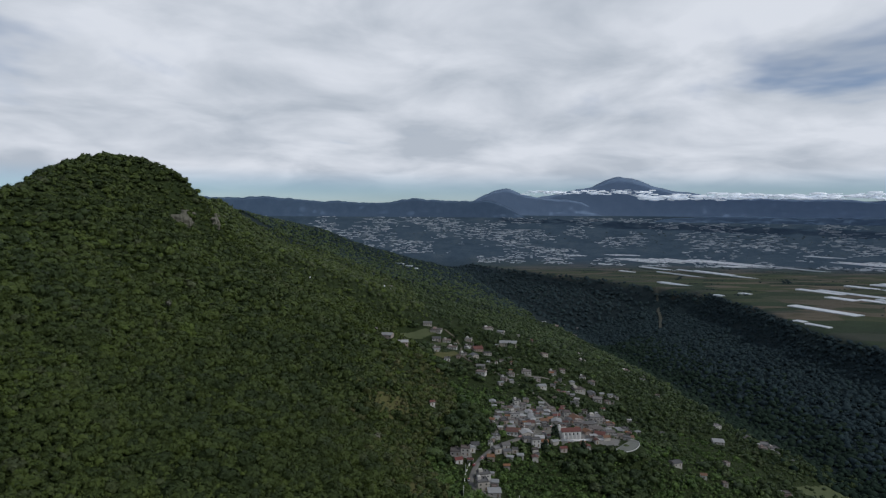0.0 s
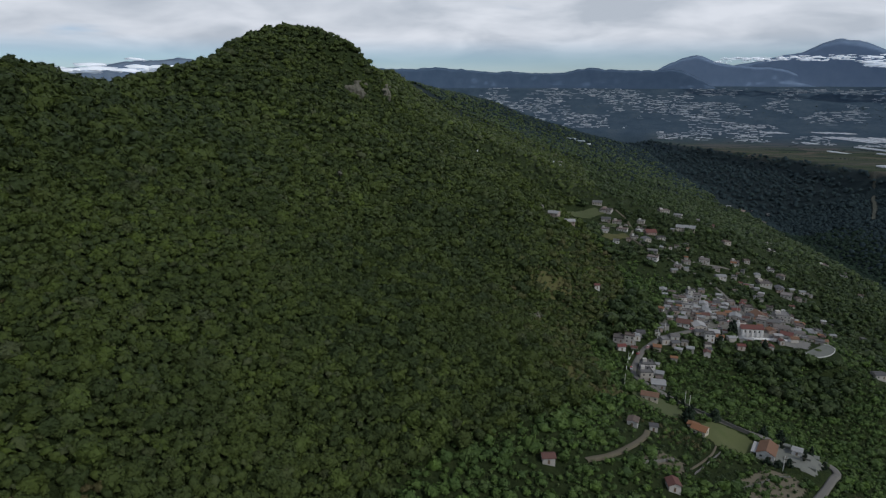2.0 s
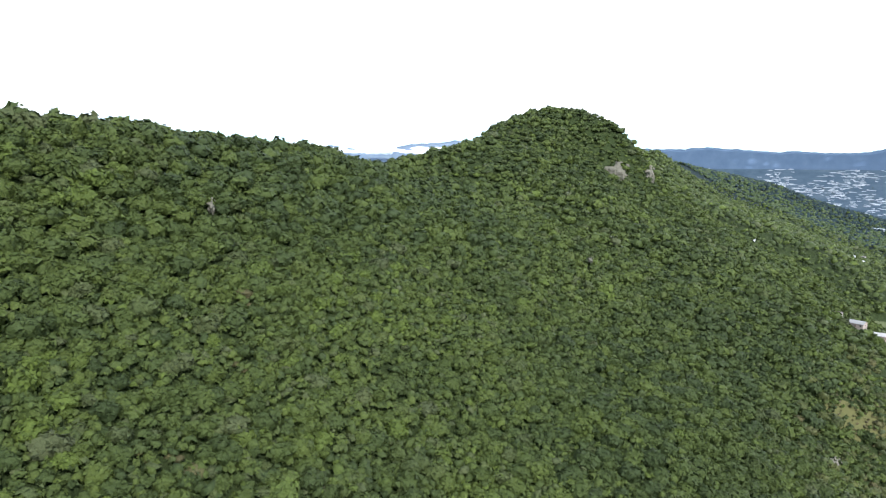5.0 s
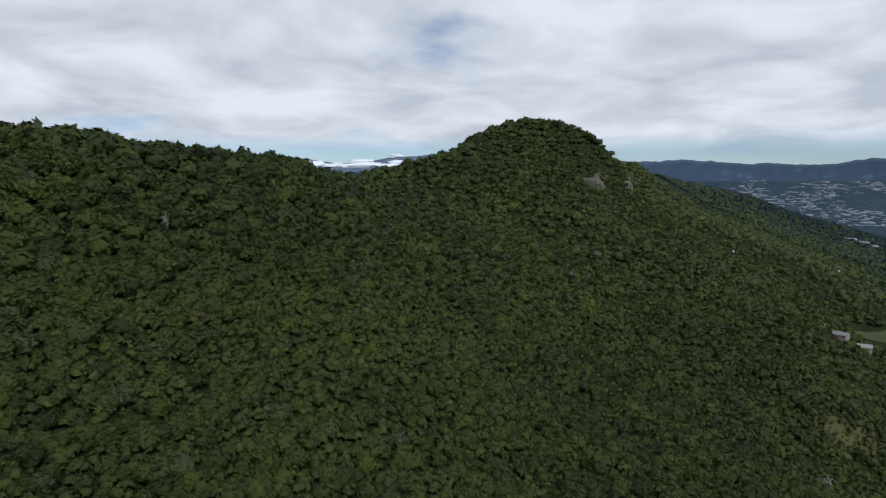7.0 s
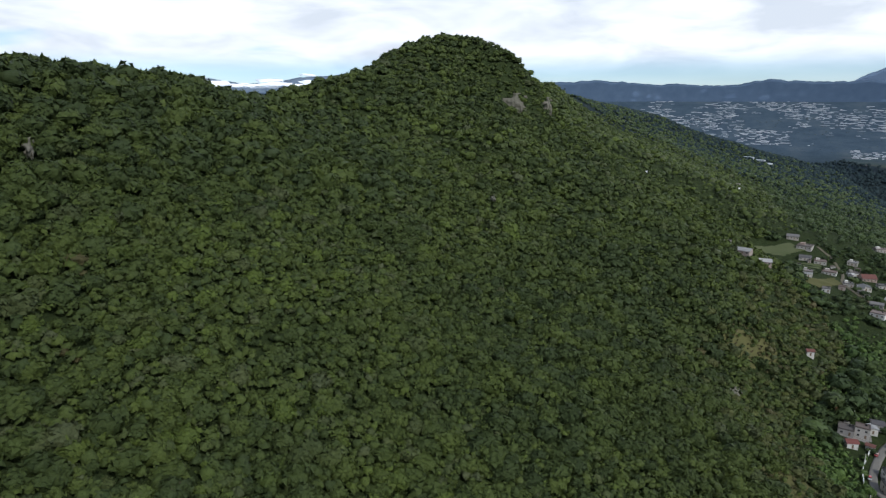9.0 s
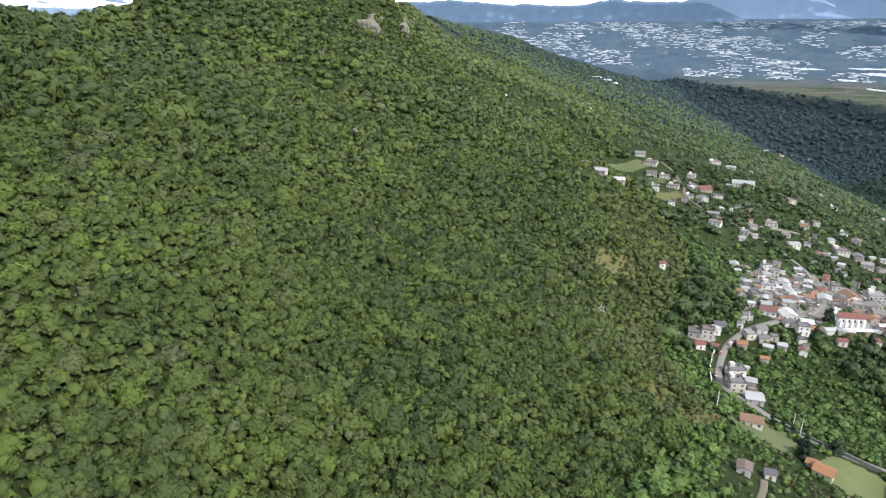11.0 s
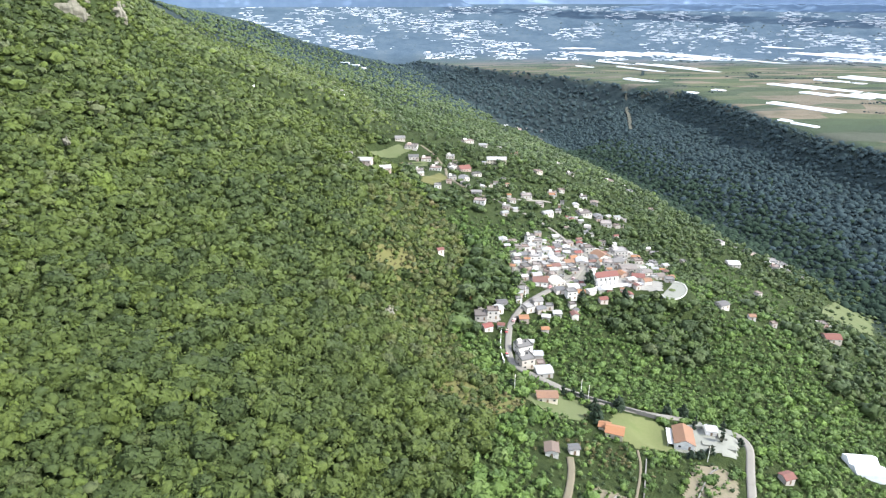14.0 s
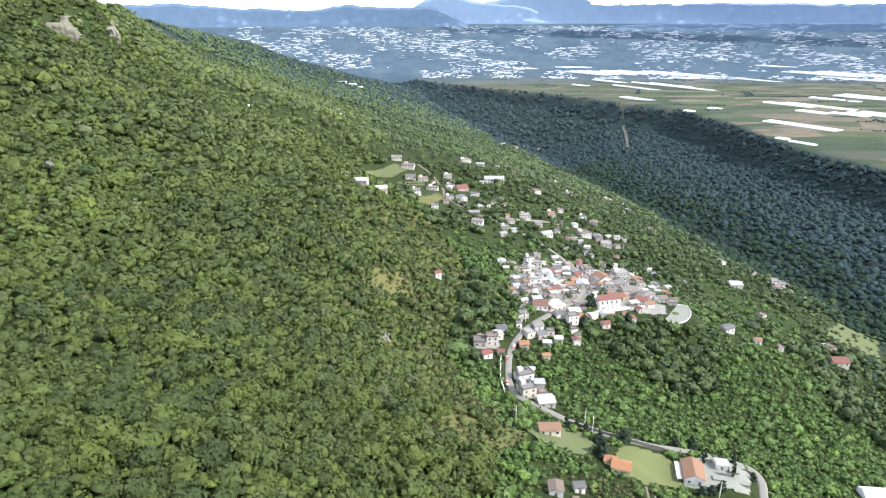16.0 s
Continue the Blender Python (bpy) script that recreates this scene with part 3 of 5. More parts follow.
def crown_shape(level, leaves, leaf, rng):
    """A crown of radius 1: rounded boughs that bulge out of one dome, with leaf sprays on them."""
    d, f = sphere_net(level)
    boughs = [((0, 0, -0.1), 0.70), ((rng.normal() * 0.12, rng.normal() * 0.12, 0.36), 0.52)]
    n = int(rng.integers(5, 8))
    for k in range(n):
        a, q = 6.283 * (k + 0.6 * rng.random()) / n, rng.uniform(0.40, 0.66)
        boughs.append(((math.cos(a) * q, math.sin(a) * q, rng.uniform(-0.1, 0.42)), rng.uniform(0.30, 0.50)))
    r = np.zeros(len(d))
    for c, size in boughs:
        along = d @ np.array(c)
        under = along ** 2 - np.dot(c, c) + size ** 2
        r = np.maximum(r, np.where(under > 0, along + np.sqrt(np.maximum(under, 0)), 0))
    r *= 0.95 + (rng.random(len(d)) - 0.5) * 0.22
    v = d * r[:, None] * np.array([1, 1, 0.86])
    if not leaves:
        return v, f
    tri, v = v[f], v * 0.92
    nrm = np.cross(tri[:, 1] - tri[:, 0], tri[:, 2] - tri[:, 0])
    nrm *= np.sign((nrm * tri.mean(1)).sum(1))[:, None]
    pick = rng.choice(len(f), leaves, p=np.linalg.norm(nrm, axis=1) / np.linalg.norm(nrm, axis=1).sum())
    w = rng.dirichlet((1, 1, 1), leaves)
    p = (tri[pick] * w[:, :, None]).sum(1) * rng.uniform(0.94, 1.12, (leaves, 1))
    up = nrm[pick] / np.linalg.norm(nrm[pick], axis=1)[:, None] + rng.normal(size=(leaves, 3)) * 0.52
    up /= np.linalg.norm(up, axis=1)[:, None]
    e1 = np.cross(up, rng.normal(size=(leaves, 3)))
    e1 /= np.linalg.norm(e1, axis=1)[:, None]
    e2 = np.cross(up, e1)
    s = leaf * rng.uniform(0.6, 1.4, (leaves, 1))
    lv = np.stack([p + e1 * s, p - 0.5 * e1 * s + 0.8 * e2 * s, p - 0.6 * e1 * s - 0.75 * e2 * s], 1).reshape(-1, 3)
    return np.concatenate([v, lv]), np.concatenate([f, np.arange(leaves * 3).reshape(-1, 3) + len(v)])


def scatter(x0, x1, y0, y1, step, rng, jitter=0.8):
    gx, gy = np.meshgrid(np.arange(x0, x1, step), np.arange(y0, y1, step))
    gx = gx + (np.arange(gy.shape[0]) % 2)[:, None] * step / 2
    return (gx + (rng.random(gx.shape) - 0.5) * step * jitter).ravel(), (gy + (rng.random(gy.shape) - 0.5) * step * jitter).ravel()


def near_polyline(x, y, pts, width):
    """Whether points lie within width of a line of (x, y)."""
    hit = np.zeros(len(x), bool)
    for (ax, ay), (bx, by) in zip(pts[:-1], pts[1:]):
        d2 = (bx - ax) ** 2 + (by - ay) ** 2 + 1e-9
        f = np.clip(((x - ax) * (bx - ax) + (y - ay) * (by - ay)) / d2, 0, 1)
        hit |= np.hypot(x - ax - f * (bx - ax), y - ay - f * (by - ay)) < width
    return hit

def bare(x, y):
    """Where no tree stands: yards, lawns, roads, rock."""
    keep = np.zeros(len(x), bool)
    for cx, cy, rx, ry in CLEARINGS:
        keep |= ((x - cx) / rx) ** 2 + ((y - cy) / ry) ** 2 < 1
    for line, width in ROADS:
        keep |= near_polyline(x, y, line, width / 2 + 1.2)
    return keep | near_polyline(x, y, SCAR_LINE, 7)


def thin(x, y):
    """Dry grassy openings with few trees."""
    hit = np.zeros(len(x), bool)
    for cx, cy, rx, ry in OPENINGS:
        hit |= np.hypot((x - cx) / rx, (y - cy) / ry) + 0.5 * fbm(x, y, 9) < 1
    return hit


def sprays(c, r, each, leaf, rng):
    """Leaf sprays, one triangle each, standing on the clumps' upper sides."""
    n = len(c) * each
    pick = np.repeat(np.arange(len(c)), each)
    d = rng.normal(size=(n, 3))
    d[:, 2] = np.abs(d[:, 2]) * 1.1
    d /= np.linalg.norm(d, axis=1)[:, None]
    p = c[pick] + d * r[pick, None] * np.array([1.05, 1.05, 0.88]) * (0.9 + 0.25 * rng.random((n, 1)))
    tilt = d + rng.normal(size=(n, 3)) * 0.6
    tilt /= np.linalg.norm(tilt, axis=1)[:, None]
    e1 = np.cross(tilt, rng.normal(size=(n, 3)))
    e1 /= np.linalg.norm(e1, axis=1)[:, None]
    e2 = np.cross(tilt, e1)
    s = (leaf * (0.6 + 0.8 * rng.random((n, 1)))) * np.ones((n, 1))
    v = np.stack([p + e1 * s, p - 0.5 * e1 * s + 0.8 * e2 * s, p - 0.6 * e1 * s - 0.75 * e2 * s], 1).reshape(-1, 3)
    return v, np.arange(n * 3).reshape(-1, 3)


def forest(name, label, x, y, size, level, mat, rng, each=0, leaf=0.6, sink=0.0, flat=0.74, tone=None):
    """Many trees: lobed crowns of the given fineness, or at level 0 one clump each."""
    n = len(x)
    z = land(x, y) - sink * size + (rng.random(n) - 0.35) * 1.1 * np.minimum(size / 4, 1)
    tone = rng.random(n) if tone is None else tone
    if level:
        kinds = [crown_shape(level, each, leaf / 3.6, rng) for _ in range(14)]
        pick, a = rng.integers(14, size=n), rng.random(n) * 6.283
        v = np.stack([k[0] for k in kinds])[pick]
        m = v.shape[1]
        ca, sa = np.cos(a)[:, None], np.sin(a)[:, None]
        wide = size[:, None]
        tall = wide * rng.uniform(0.75, 1.15, (n, 1))
        v = np.stack([x[:, None] + (v[..., 0] * ca - v[..., 1] * sa) * wide, y[:, None] + (v[..., 0] * sa + v[..., 1] * ca) * wide,
                      (z + 0.6 * size)[:, None] + v[..., 2] * tall], -1).reshape(-1, 3)
        f = np.stack([k[1] for k in kinds])[pick] + (np.arange(n) * m)[:, None, None]
        f, tones = f.reshape(-1, 3), np.repeat(tone, m)
        v = np.stack(drawn_in(v[:, 0], v[:, 1], v[:, 2]), -1)
    else:
        c, r = np.stack([x, y, z + 0.85 * size], -1), size * (0.58 + 0.37 * rng.random(n))
        c[:, 0], c[:, 1], c[:, 2] = drawn_in(c[:, 0], c[:, 1], c[:, 2])
        v, f = clumps(c, r * (0.80 if each else 1.0), rng, flat)
        tones = np.repeat(tone, 12)
        if each:
            sv, sf = sprays(c, r, each, leaf, rng)
            f = np.concatenate([f, sf + len(v)])
            v = np.concatenate([v, sv])
            tones = np.concatenate([tones, np.repeat(tone, each * 3)])
    me = mesh_from(name, v, f, mat)
    me.attributes.new("tone", "FLOAT", "POINT").data.foreach_set("value", tones.astype(np.float32))
    return tagged(new(name, me), label, "forest", kind="stuff")


_rng = np.random.default_rng(21)
_x, _y = scatter(-546, 832, -90, 1950, 5.0, _rng)
_d = np.hypot(_x + 26, _y - 117)
_az = np.degrees(np.arctan2(_x - CX, _y - CY))
_rim = rim_x(_y)
_foot = np.interp(_y, [k[0] for k in FOOT], [k[1] for k in FOOT])
_gorge = np.interp(_y, [k[0] for k in GORGE], [k[1] for k in GORGE])
_crest = np.interp(_y, [k[0] for k in CREST], [k[1] for k in CREST])
_ok = (_x < _rim + 2) & (_x > _crest - 40) & ((_az > -104) | (_d < 160)) & ((_az < 52) | (_d < 160)) & ~bare(_x, _y) 
# open ground between the houses and on the sunny knoll
_open = np.clip((_x - _foot) / 40, 0, 1) * np.clip((_gorge - 50 - _x) / 80, 0, 1) * (_y < 1150)
_ok &= _rng.random(len(_x)) > 0.16 * _open
_ok &= ~(thin(_x, _y) & (_rng.random(len(_x)) < 0.85))
_ok &= (_d < 430) | (_rng.random(len(_x)) < np.where(_d < 845, np.where(_x > _gorge, 1.0, 0.58), np.where(_x > _gorge - 200, 0.55, 0.26)))
_x, _y, _d, _open, _foot, _gorge = _x[_ok], _y[_ok], _d[_ok], _open[_ok], _foot[_ok], _gorge[_ok]
_size = (2.3 + 3.8 * _rng.random(len(_x)) ** 2.2) * np.where(_d < 430, 1, np.where(_d < 845, 1.12, 1.5)) * (1 - 0.25 * _open)
_slope = _x < _foot + 5
# stands: big dark trees up by the ridge, low pale scrub in the hollow, tall dark trees down the spur with shade put
# into their tone
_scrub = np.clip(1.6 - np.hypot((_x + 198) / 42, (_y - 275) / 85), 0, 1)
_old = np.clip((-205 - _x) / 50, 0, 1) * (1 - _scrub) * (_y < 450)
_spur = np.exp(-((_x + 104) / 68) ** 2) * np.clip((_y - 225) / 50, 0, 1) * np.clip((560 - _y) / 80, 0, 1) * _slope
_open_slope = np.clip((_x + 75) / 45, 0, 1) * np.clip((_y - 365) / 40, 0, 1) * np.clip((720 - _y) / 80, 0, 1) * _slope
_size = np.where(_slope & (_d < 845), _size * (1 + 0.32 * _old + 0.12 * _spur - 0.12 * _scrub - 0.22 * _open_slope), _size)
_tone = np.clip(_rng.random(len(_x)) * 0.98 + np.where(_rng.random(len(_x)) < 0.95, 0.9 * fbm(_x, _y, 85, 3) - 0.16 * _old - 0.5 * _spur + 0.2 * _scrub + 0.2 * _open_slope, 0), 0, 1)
_near = (_d < 430)
_mid = (_d >= 430) & (_d < 845)
_lush = ~_slope & (_x < _gorge - 30 + 45 * _rng.normal(size=len(_x))) & (_d < 845)
_olive = _slope & (_rng.random(len(_x)) < 0.75 * _open_slope) & (_d < 845)
_dead = np.zeros(len(_x), bool)
for _cx, _cy, _r in DRY_SPOTS:
    _dead |= np.hypot(_x - _cx, _y - _cy) + 5 * (_rng.random(len(_x)) - 0.5) < _r
_dead &= _slope & ~_olive & (_rng.random(len(_x)) < 0.7)
_single = _slope & ~_olive & ~_dead & (_x > -220) & (_x < -10) & (_y > 150) & (_y < 380) & _near
_pick = np.flatnonzero(_single)
_pick = _pick[np.argsort(_d[_pick])][:300]
_is_single = np.zeros(len(_x), bool)
_is_single[_pick] = True
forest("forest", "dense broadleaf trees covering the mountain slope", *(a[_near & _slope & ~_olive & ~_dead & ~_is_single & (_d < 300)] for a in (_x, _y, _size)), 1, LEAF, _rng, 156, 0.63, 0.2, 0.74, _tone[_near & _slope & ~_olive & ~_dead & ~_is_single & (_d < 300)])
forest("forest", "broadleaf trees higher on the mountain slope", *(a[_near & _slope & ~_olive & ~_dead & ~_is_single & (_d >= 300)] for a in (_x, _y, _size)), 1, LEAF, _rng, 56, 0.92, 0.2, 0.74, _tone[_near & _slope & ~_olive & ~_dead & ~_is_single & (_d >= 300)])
forest("scrub", "brownish withered shrubs among the green trees", *(a[_dead] for a in (_x, _y, 0.75 * _size)), 1, LEAF_DRY, _rng, 90, 0.6, 0.2)
forest("forest", "olive scrub trees on the open slope above the road", *(a[_olive] for a in (_x, _y, _size)), 1, LEAF_OLIVE, _rng, 70, 0.74, 0.2)
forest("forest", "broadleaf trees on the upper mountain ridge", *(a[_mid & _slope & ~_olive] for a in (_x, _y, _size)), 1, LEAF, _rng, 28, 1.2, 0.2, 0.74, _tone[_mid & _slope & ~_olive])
_lower = np.interp(_y, [k[0] for k in LOWER], [k[1] for k in LOWER])
_grove = fbm(_x, _y, 70, 3) + 0.5 * np.clip((_x - _lower - 20) / 120, 0, 1) + 0.42 * np.clip((_y - 620) / 200, 0, 1) + 0.16 * np.exp(-((_x - 110) / 60) ** 2 - ((_y - 490) / 30) ** 2) > 0.0
_grove &= _y > 400
_size = _size * np.where(_lush & _grove, 1.25, np.where(_lush, 0.85, 1.0))
_size = np.where(_lush, _size * _rng.uniform(0.6, 1.35, len(_x)) * np.where(_y > 590, 0.75, 1.0), _size)
forest("forest", "lush bright green trees and shrubs below the village", *(a[_lush & _near & ~_grove] for a in (_x, _y, _size)), 1, LEAF_LUSH, _rng, 42, 1.04, 0.25)
forest("forest", "darker groves of trees below the village", *(a[_lush & _near & _grove] for a in (_x, _y, _size)), 1, LEAF_GROVE, _rng, 56, 0.84, 0.1)
forest("forest", "green trees scattered among the houses", *(a[_lush & _mid & ~_grove] for a in (_x, _y, _size)), 1, LEAF_LUSH, _rng, 26, 1.2)
forest("forest", "darker green trees down the slope past the houses", *(a[_lush & _mid & _grove] for a in (_x, _y, _size)), 1, LEAF_GROVE, _rng, 24, 1.2)
_mixed = _rng.uniform(0.55, 1.6, len(_x))
_rest = ~_slope & ~_lush & (_d < 845)
_vale = _x < _gorge + 90 + 40 * _rng.normal(size=len(_x))
# gorge trees in the leaf colours that carry haze and shade
forest("forest", "trees down in the gorge, haze and shade in their colour", *(a[_rest & _vale] for a in (_x, _y, (2.6 + 0.4 * _size) * _mixed)), 0, LEAF_VALE_HAZED, _rng, 0, 0.9, 0.55, 0.75)
forest("forest", "trees on the gorge side, haze and shade in their colour", *(a[_rest & ~_vale] for a in (_x, _y, (2.6 + 0.4 * _size) * _mixed)), 0, LEAF_HAZED, _rng, 0, 0.9, 0.6, 0.75)
_far = _d >= 845
_fringe = _far & (_x < _gorge - 60) & (_rng.random(len(_x)) < np.clip((2700 - _d) / 1000, 0, 1))
_upper = _x < _foot + 40
forest("forest", "darker green trees below the far hamlet", *(a[_fringe & ~_upper] for a in (_x, _y, _size)), 0, LEAF_GROVE, _rng, 3, 1.6)
forest("forest", "green trees on the far slope above the hamlet", *(a[_fringe & _upper] for a in (_x, _y, _size)), 0, LEAF, _rng, 3, 1.6)
_side = np.where(_x > _gorge - 200, (3.3 + 0.25 * _size) * _mixed, _size)
_vale &= (_x > _gorge - 200) & (_y < 1700)
forest("forest", "distant trees down in the gorge, haze and shade in their colour", *(a[_far & ~_fringe & _vale] for a in (_x, _y, _side)), 0, LEAF_VALE_HAZED, _rng, 0, 0.6, 0.6, 0.75)
forest("forest", "distant trees along gorge and ridge, hazed in colour", *(a[_far & ~_fringe & ~_vale] for a in (_x, _y, _side)), 0, LEAF_HAZED, _rng, 0, 0.6, 0.6, 0.75)
# shrubs in the terraced garden below the lawn
_sx, _sy = scatter(8, 128, 284, 352, 4.2, _rng, 1.0)
_ok = (_rng.random(len(_sx)) < 0.5) & ~near_polyline(_sx, _sy, ROAD, 5) & ~near_polyline(_sx, _sy, TRACK, 3) & ~near_polyline(_sx, _sy, FOOTPATH, 2)
forest("garden_shrubs", "round shrubs planted over the terraced garden", _sx[_ok], _sy[_ok], 0.8 + 0.9 * _rng.random(_ok.sum()), 0, LEAF_GROVE, _rng, 12, 0.35)
# undergrowth between the crowns
_ux, _uy = scatter(-330, 330, 60, 640, 4.0, _rng)
_ud = np.hypot(_ux + 26, _uy - 117)
_uf = np.interp(_uy, [k[0] for k in FOOT], [k[1] for k in FOOT])
_ok = (_ud > 50) & (_ud < np.where(_ux > _uf, 540, 440)) & ~bare(_ux, _uy) & (_ux > np.interp(_uy, [k[0] for k in CREST], [k[1] for k in CREST])) & (np.degrees(np.arctan2(_ux - CX, _uy - CY)) < 50)
_ok &= ~(thin(_ux, _uy) & (_rng.random(len(_ux)) < 0.5))
_vx, _vy = scatter(-260, -60, 60, 330, 3.6, _rng, 1.0)
_more = (np.hypot(_vx + 26, _vy - 117) > 50) & (_vx < np.interp(_vy, [k[0] for k in FOOT], [k[1] for k in FOOT])) & (_vx > -290)
forest("undergrowth", "dense saplings and ferns filling the forest's gaps", _vx[_more], _vy[_more], 2.0 + 1.2 * _rng.random(_more.sum()), 0, LEAF, _rng, 10, 0.6, 0.0, 0.9)
_lo = _ok & (_ux > _uf)
_hi = _ok & ~_lo
forest("undergrowth", "low undergrowth and saplings between forest trees", _ux[_hi], _uy[_hi], 1.7 + 1.4 * _rng.random(_hi.sum()), 0, LEAF, _rng, 7, 0.7)
forest("undergrowth", "low bright shrubs and tall grass below the village", _ux[_lo], _uy[_lo], 1.0 + 1.3 * _rng.random(_lo.sum()) ** 2, 0, LEAF_LUSH, _rng, 7, 0.58)
# dry scrub in the slope's openings
_sx, _sy = scatter(-60, 60, 330, 530, 2.6, _rng, 1.0)
_ok = thin(_sx, _sy) & ~bare(_sx, _sy) & (_rng.random(len(_sx)) < 0.42)
forest("scrub", "dry brownish scrub and tall grass on the open slope", _sx[_ok], _sy[_ok], 0.7 + 0.9 * _rng.random(_ok.sum()), 0, LEAF_DRY, _rng, 10, 0.4)
# the long spur beyond the peak and the gorge's far end
_x2, _y2 = scatter(-1000, 300, 1950, 2760, 9.5, _rng)
_g2 = np.interp(_y2, [k[0] for k in GORGE], [k[1] for k in GORGE])
_ok = (_x2 < _g2 - 40) & (_x2 > np.interp(_y2, [k[0] for k in CREST], [k[1] for k in CREST]) - 40) & (_rng.random(len(_x2)) < 0.8)
_green = _rng.random(len(_x2)) < np.clip((2600 - _y2) / 700, 0.15, 0.8)
forest("forest", "green woods on the spur beyond the peak", _x2[_ok & _green], _y2[_ok & _green], 5.0 + 3 * _rng.random((_ok & _green).sum()), 0, LEAF_GROVE, _rng, 0, 0.6, 0.4)
forest("forest", "woods on the spur beyond the peak, hazed in colour", _x2[_ok & ~_green], _y2[_ok & ~_green], 5.0 + 3 * _rng.random((_ok & ~_green).sum()), 0, LEAF_HAZED, _rng, 0, 0.6, 0.4)
_x2, _y2 = scatter(-1700, 820, 1950, 4290, 26, _rng)
_ok = (_x2 < rim_x(_y2)) & (_x2 > np.interp(_y2, [k[0] for k in CREST], [k[1] for k in CREST]) - 60) & ((_y2 > 2760) | (_x2 > np.interp(_y2, [k[0] for k in GORGE], [k[1] for k in GORGE]) - 40))
forest("forest", "distant woods on the far mountain range, hazed in colour", _x2[_ok], _y2[_ok], 7.5 + 4 * _rng.random(_ok.sum()), 0, LEAF_HAZED, _rng, 0, 0.6, 0.4)


def tree_parts(k, rng):
    """Trunk with limbs, and a crown of clumps and loose leaf sprays, for a tree of crown radius 1."""
    bm = bmesh.new()
    bmesh.ops.create_cone(bm, segments=7, radius1=0.085, radius2=0.045, depth=1.25, cap_ends=True, matrix=Matrix.Translation((0, 0, 0.42)))
    for q in range(4):
        a = q * 1.57 + k
        m = Matrix.Translation((math.cos(a) * 0.2, math.sin(a) * 0.2, 1.0)) @ Euler((0, 0.75, a)).to_matrix().to_4x4()
        bmesh.ops.create_cone(bm, segments=5, radius1=0.04, radius2=0.015, depth=0.65, cap_ends=True, matrix=m)
    trunk = bpy.data.meshes.new("trunk")
    bm.to_mesh(trunk)
    bm.free()
    trunk.materials.append(BARK)
    v, f = crown_shape(1, 180, 0.165, rng)
    crown = mesh_from("crown", v + np.array([0, 0, 0.72]), f, LEAF_ONE)
    return trunk, crown


_kinds = [tree_parts(k, _rng) for k in range(12)]
for _k in _pick:
    _tx, _ty = float(_x[_k]), float(_y[_k])
    _tz = float(land(np.array([_tx]), np.array([_ty]))[0])
    _trunk, _crown = _kinds[int(_rng.integers(12))]
    _tree = tagged(new("tree"), "broadleaf tree with rounded green crown on the slope", "tree", "trees on the slope")
    _s = float(_size[_k])
    _tree.matrix_world = Matrix.Translation((_tx, _ty, _tz)) @ Euler((0, 0, _rng.random() * 6.28)).to_matrix().to_4x4() @ Matrix.Diagonal((_s, _s, _s, 1))
    for _nm, _m in (("trunk", _trunk), ("crown", _crown)):
        new(_nm, _m).parent = _tree

# ---- far mountains ----
def range_of(name, label, profile, r_true, depth, mat, seed):
    """A far range: its skyline as (azimuth, elevation) in degrees at a true distance, sloping forward to the plain."""
    rng = np.random.default_rng(seed)
    foot = -math.degrees(math.atan(372 / (r_true - depth))) - 0.12
    az = np.arange(profile[0][0], profile[-1][0] + 0.01, 0.12)
    el = np.interp(az, [p[0] for p in profile], [p[1] for p in profile])
    el = np.convolve(np.pad(el, 3, mode="edge"), np.ones(7) / 7, "valid")
    jag = sum(np.interp(az, np.arange(az[0] - 1, az[-1] + 2, s), rng.normal(size=len(np.arange(az[0] - 1, az[-1] + 2, s)))) * a
              for s, a in ((1.3, 0.05), (0.45, 0.03), (0.2, 0.015)))
    el = el + jag
    # both ends run out into the plain
    ease = np.clip(np.minimum(az - az[0], az[-1] - az) / min(5.0, (az[-1] - az[0]) * 0.3), 0, 1)
    el = foot - 0.1 + (el - foot + 0.1) * ease * ease * (3 - 2 * ease)
    rows = []
    steps = 10
    for k in range(steps + 2):
        f = k / steps
        r = r_true - depth * (1 - f) if k <= steps else r_true + depth * 0.5
        e = foot + (el - foot) * min(f, 1) ** 1.35 if k <= steps else el - 2.0
        wob = np.interp(az, np.arange(az[0] - 1, az[-1] + 2, 0.6), rng.normal(size=len(np.arange(az[0] - 1, az[-1] + 2, 0.6)))) * 0.10 * f * (1 - min(f, 1)) * 3
        rr = squeeze(np.array([r]))[0]
        x, y = CX + rr * np.sin(np.radians(az)), CY + rr * np.cos(np.radians(az))
        rows.append(np.stack([x, y, EYE_Z + rr * np.tan(np.radians(e + wob))], -1))
    v = np.concatenate(rows)
    n = len(az)
    i, j = np.meshgrid(np.arange(steps + 1), np.arange(n - 1), indexing="ij")
    q = np.stack([i * n + j, i * n + j + 1, (i + 1) * n + j + 1, (i + 1) * n + j], -1).reshape(-1, 4)
    return tagged(new(name, mesh_from(name, v, q, mat)), label, "mountain", kind="structure")


def hazed_slope(name, a, b, c):
    n = Nodes(name, 1.0, 0.0)
    n.color(n.ramp(n.noise(0.02, 5.0, 0.6), (0.3, a), (0.55, b), (0.8, c)))
    return n.mat


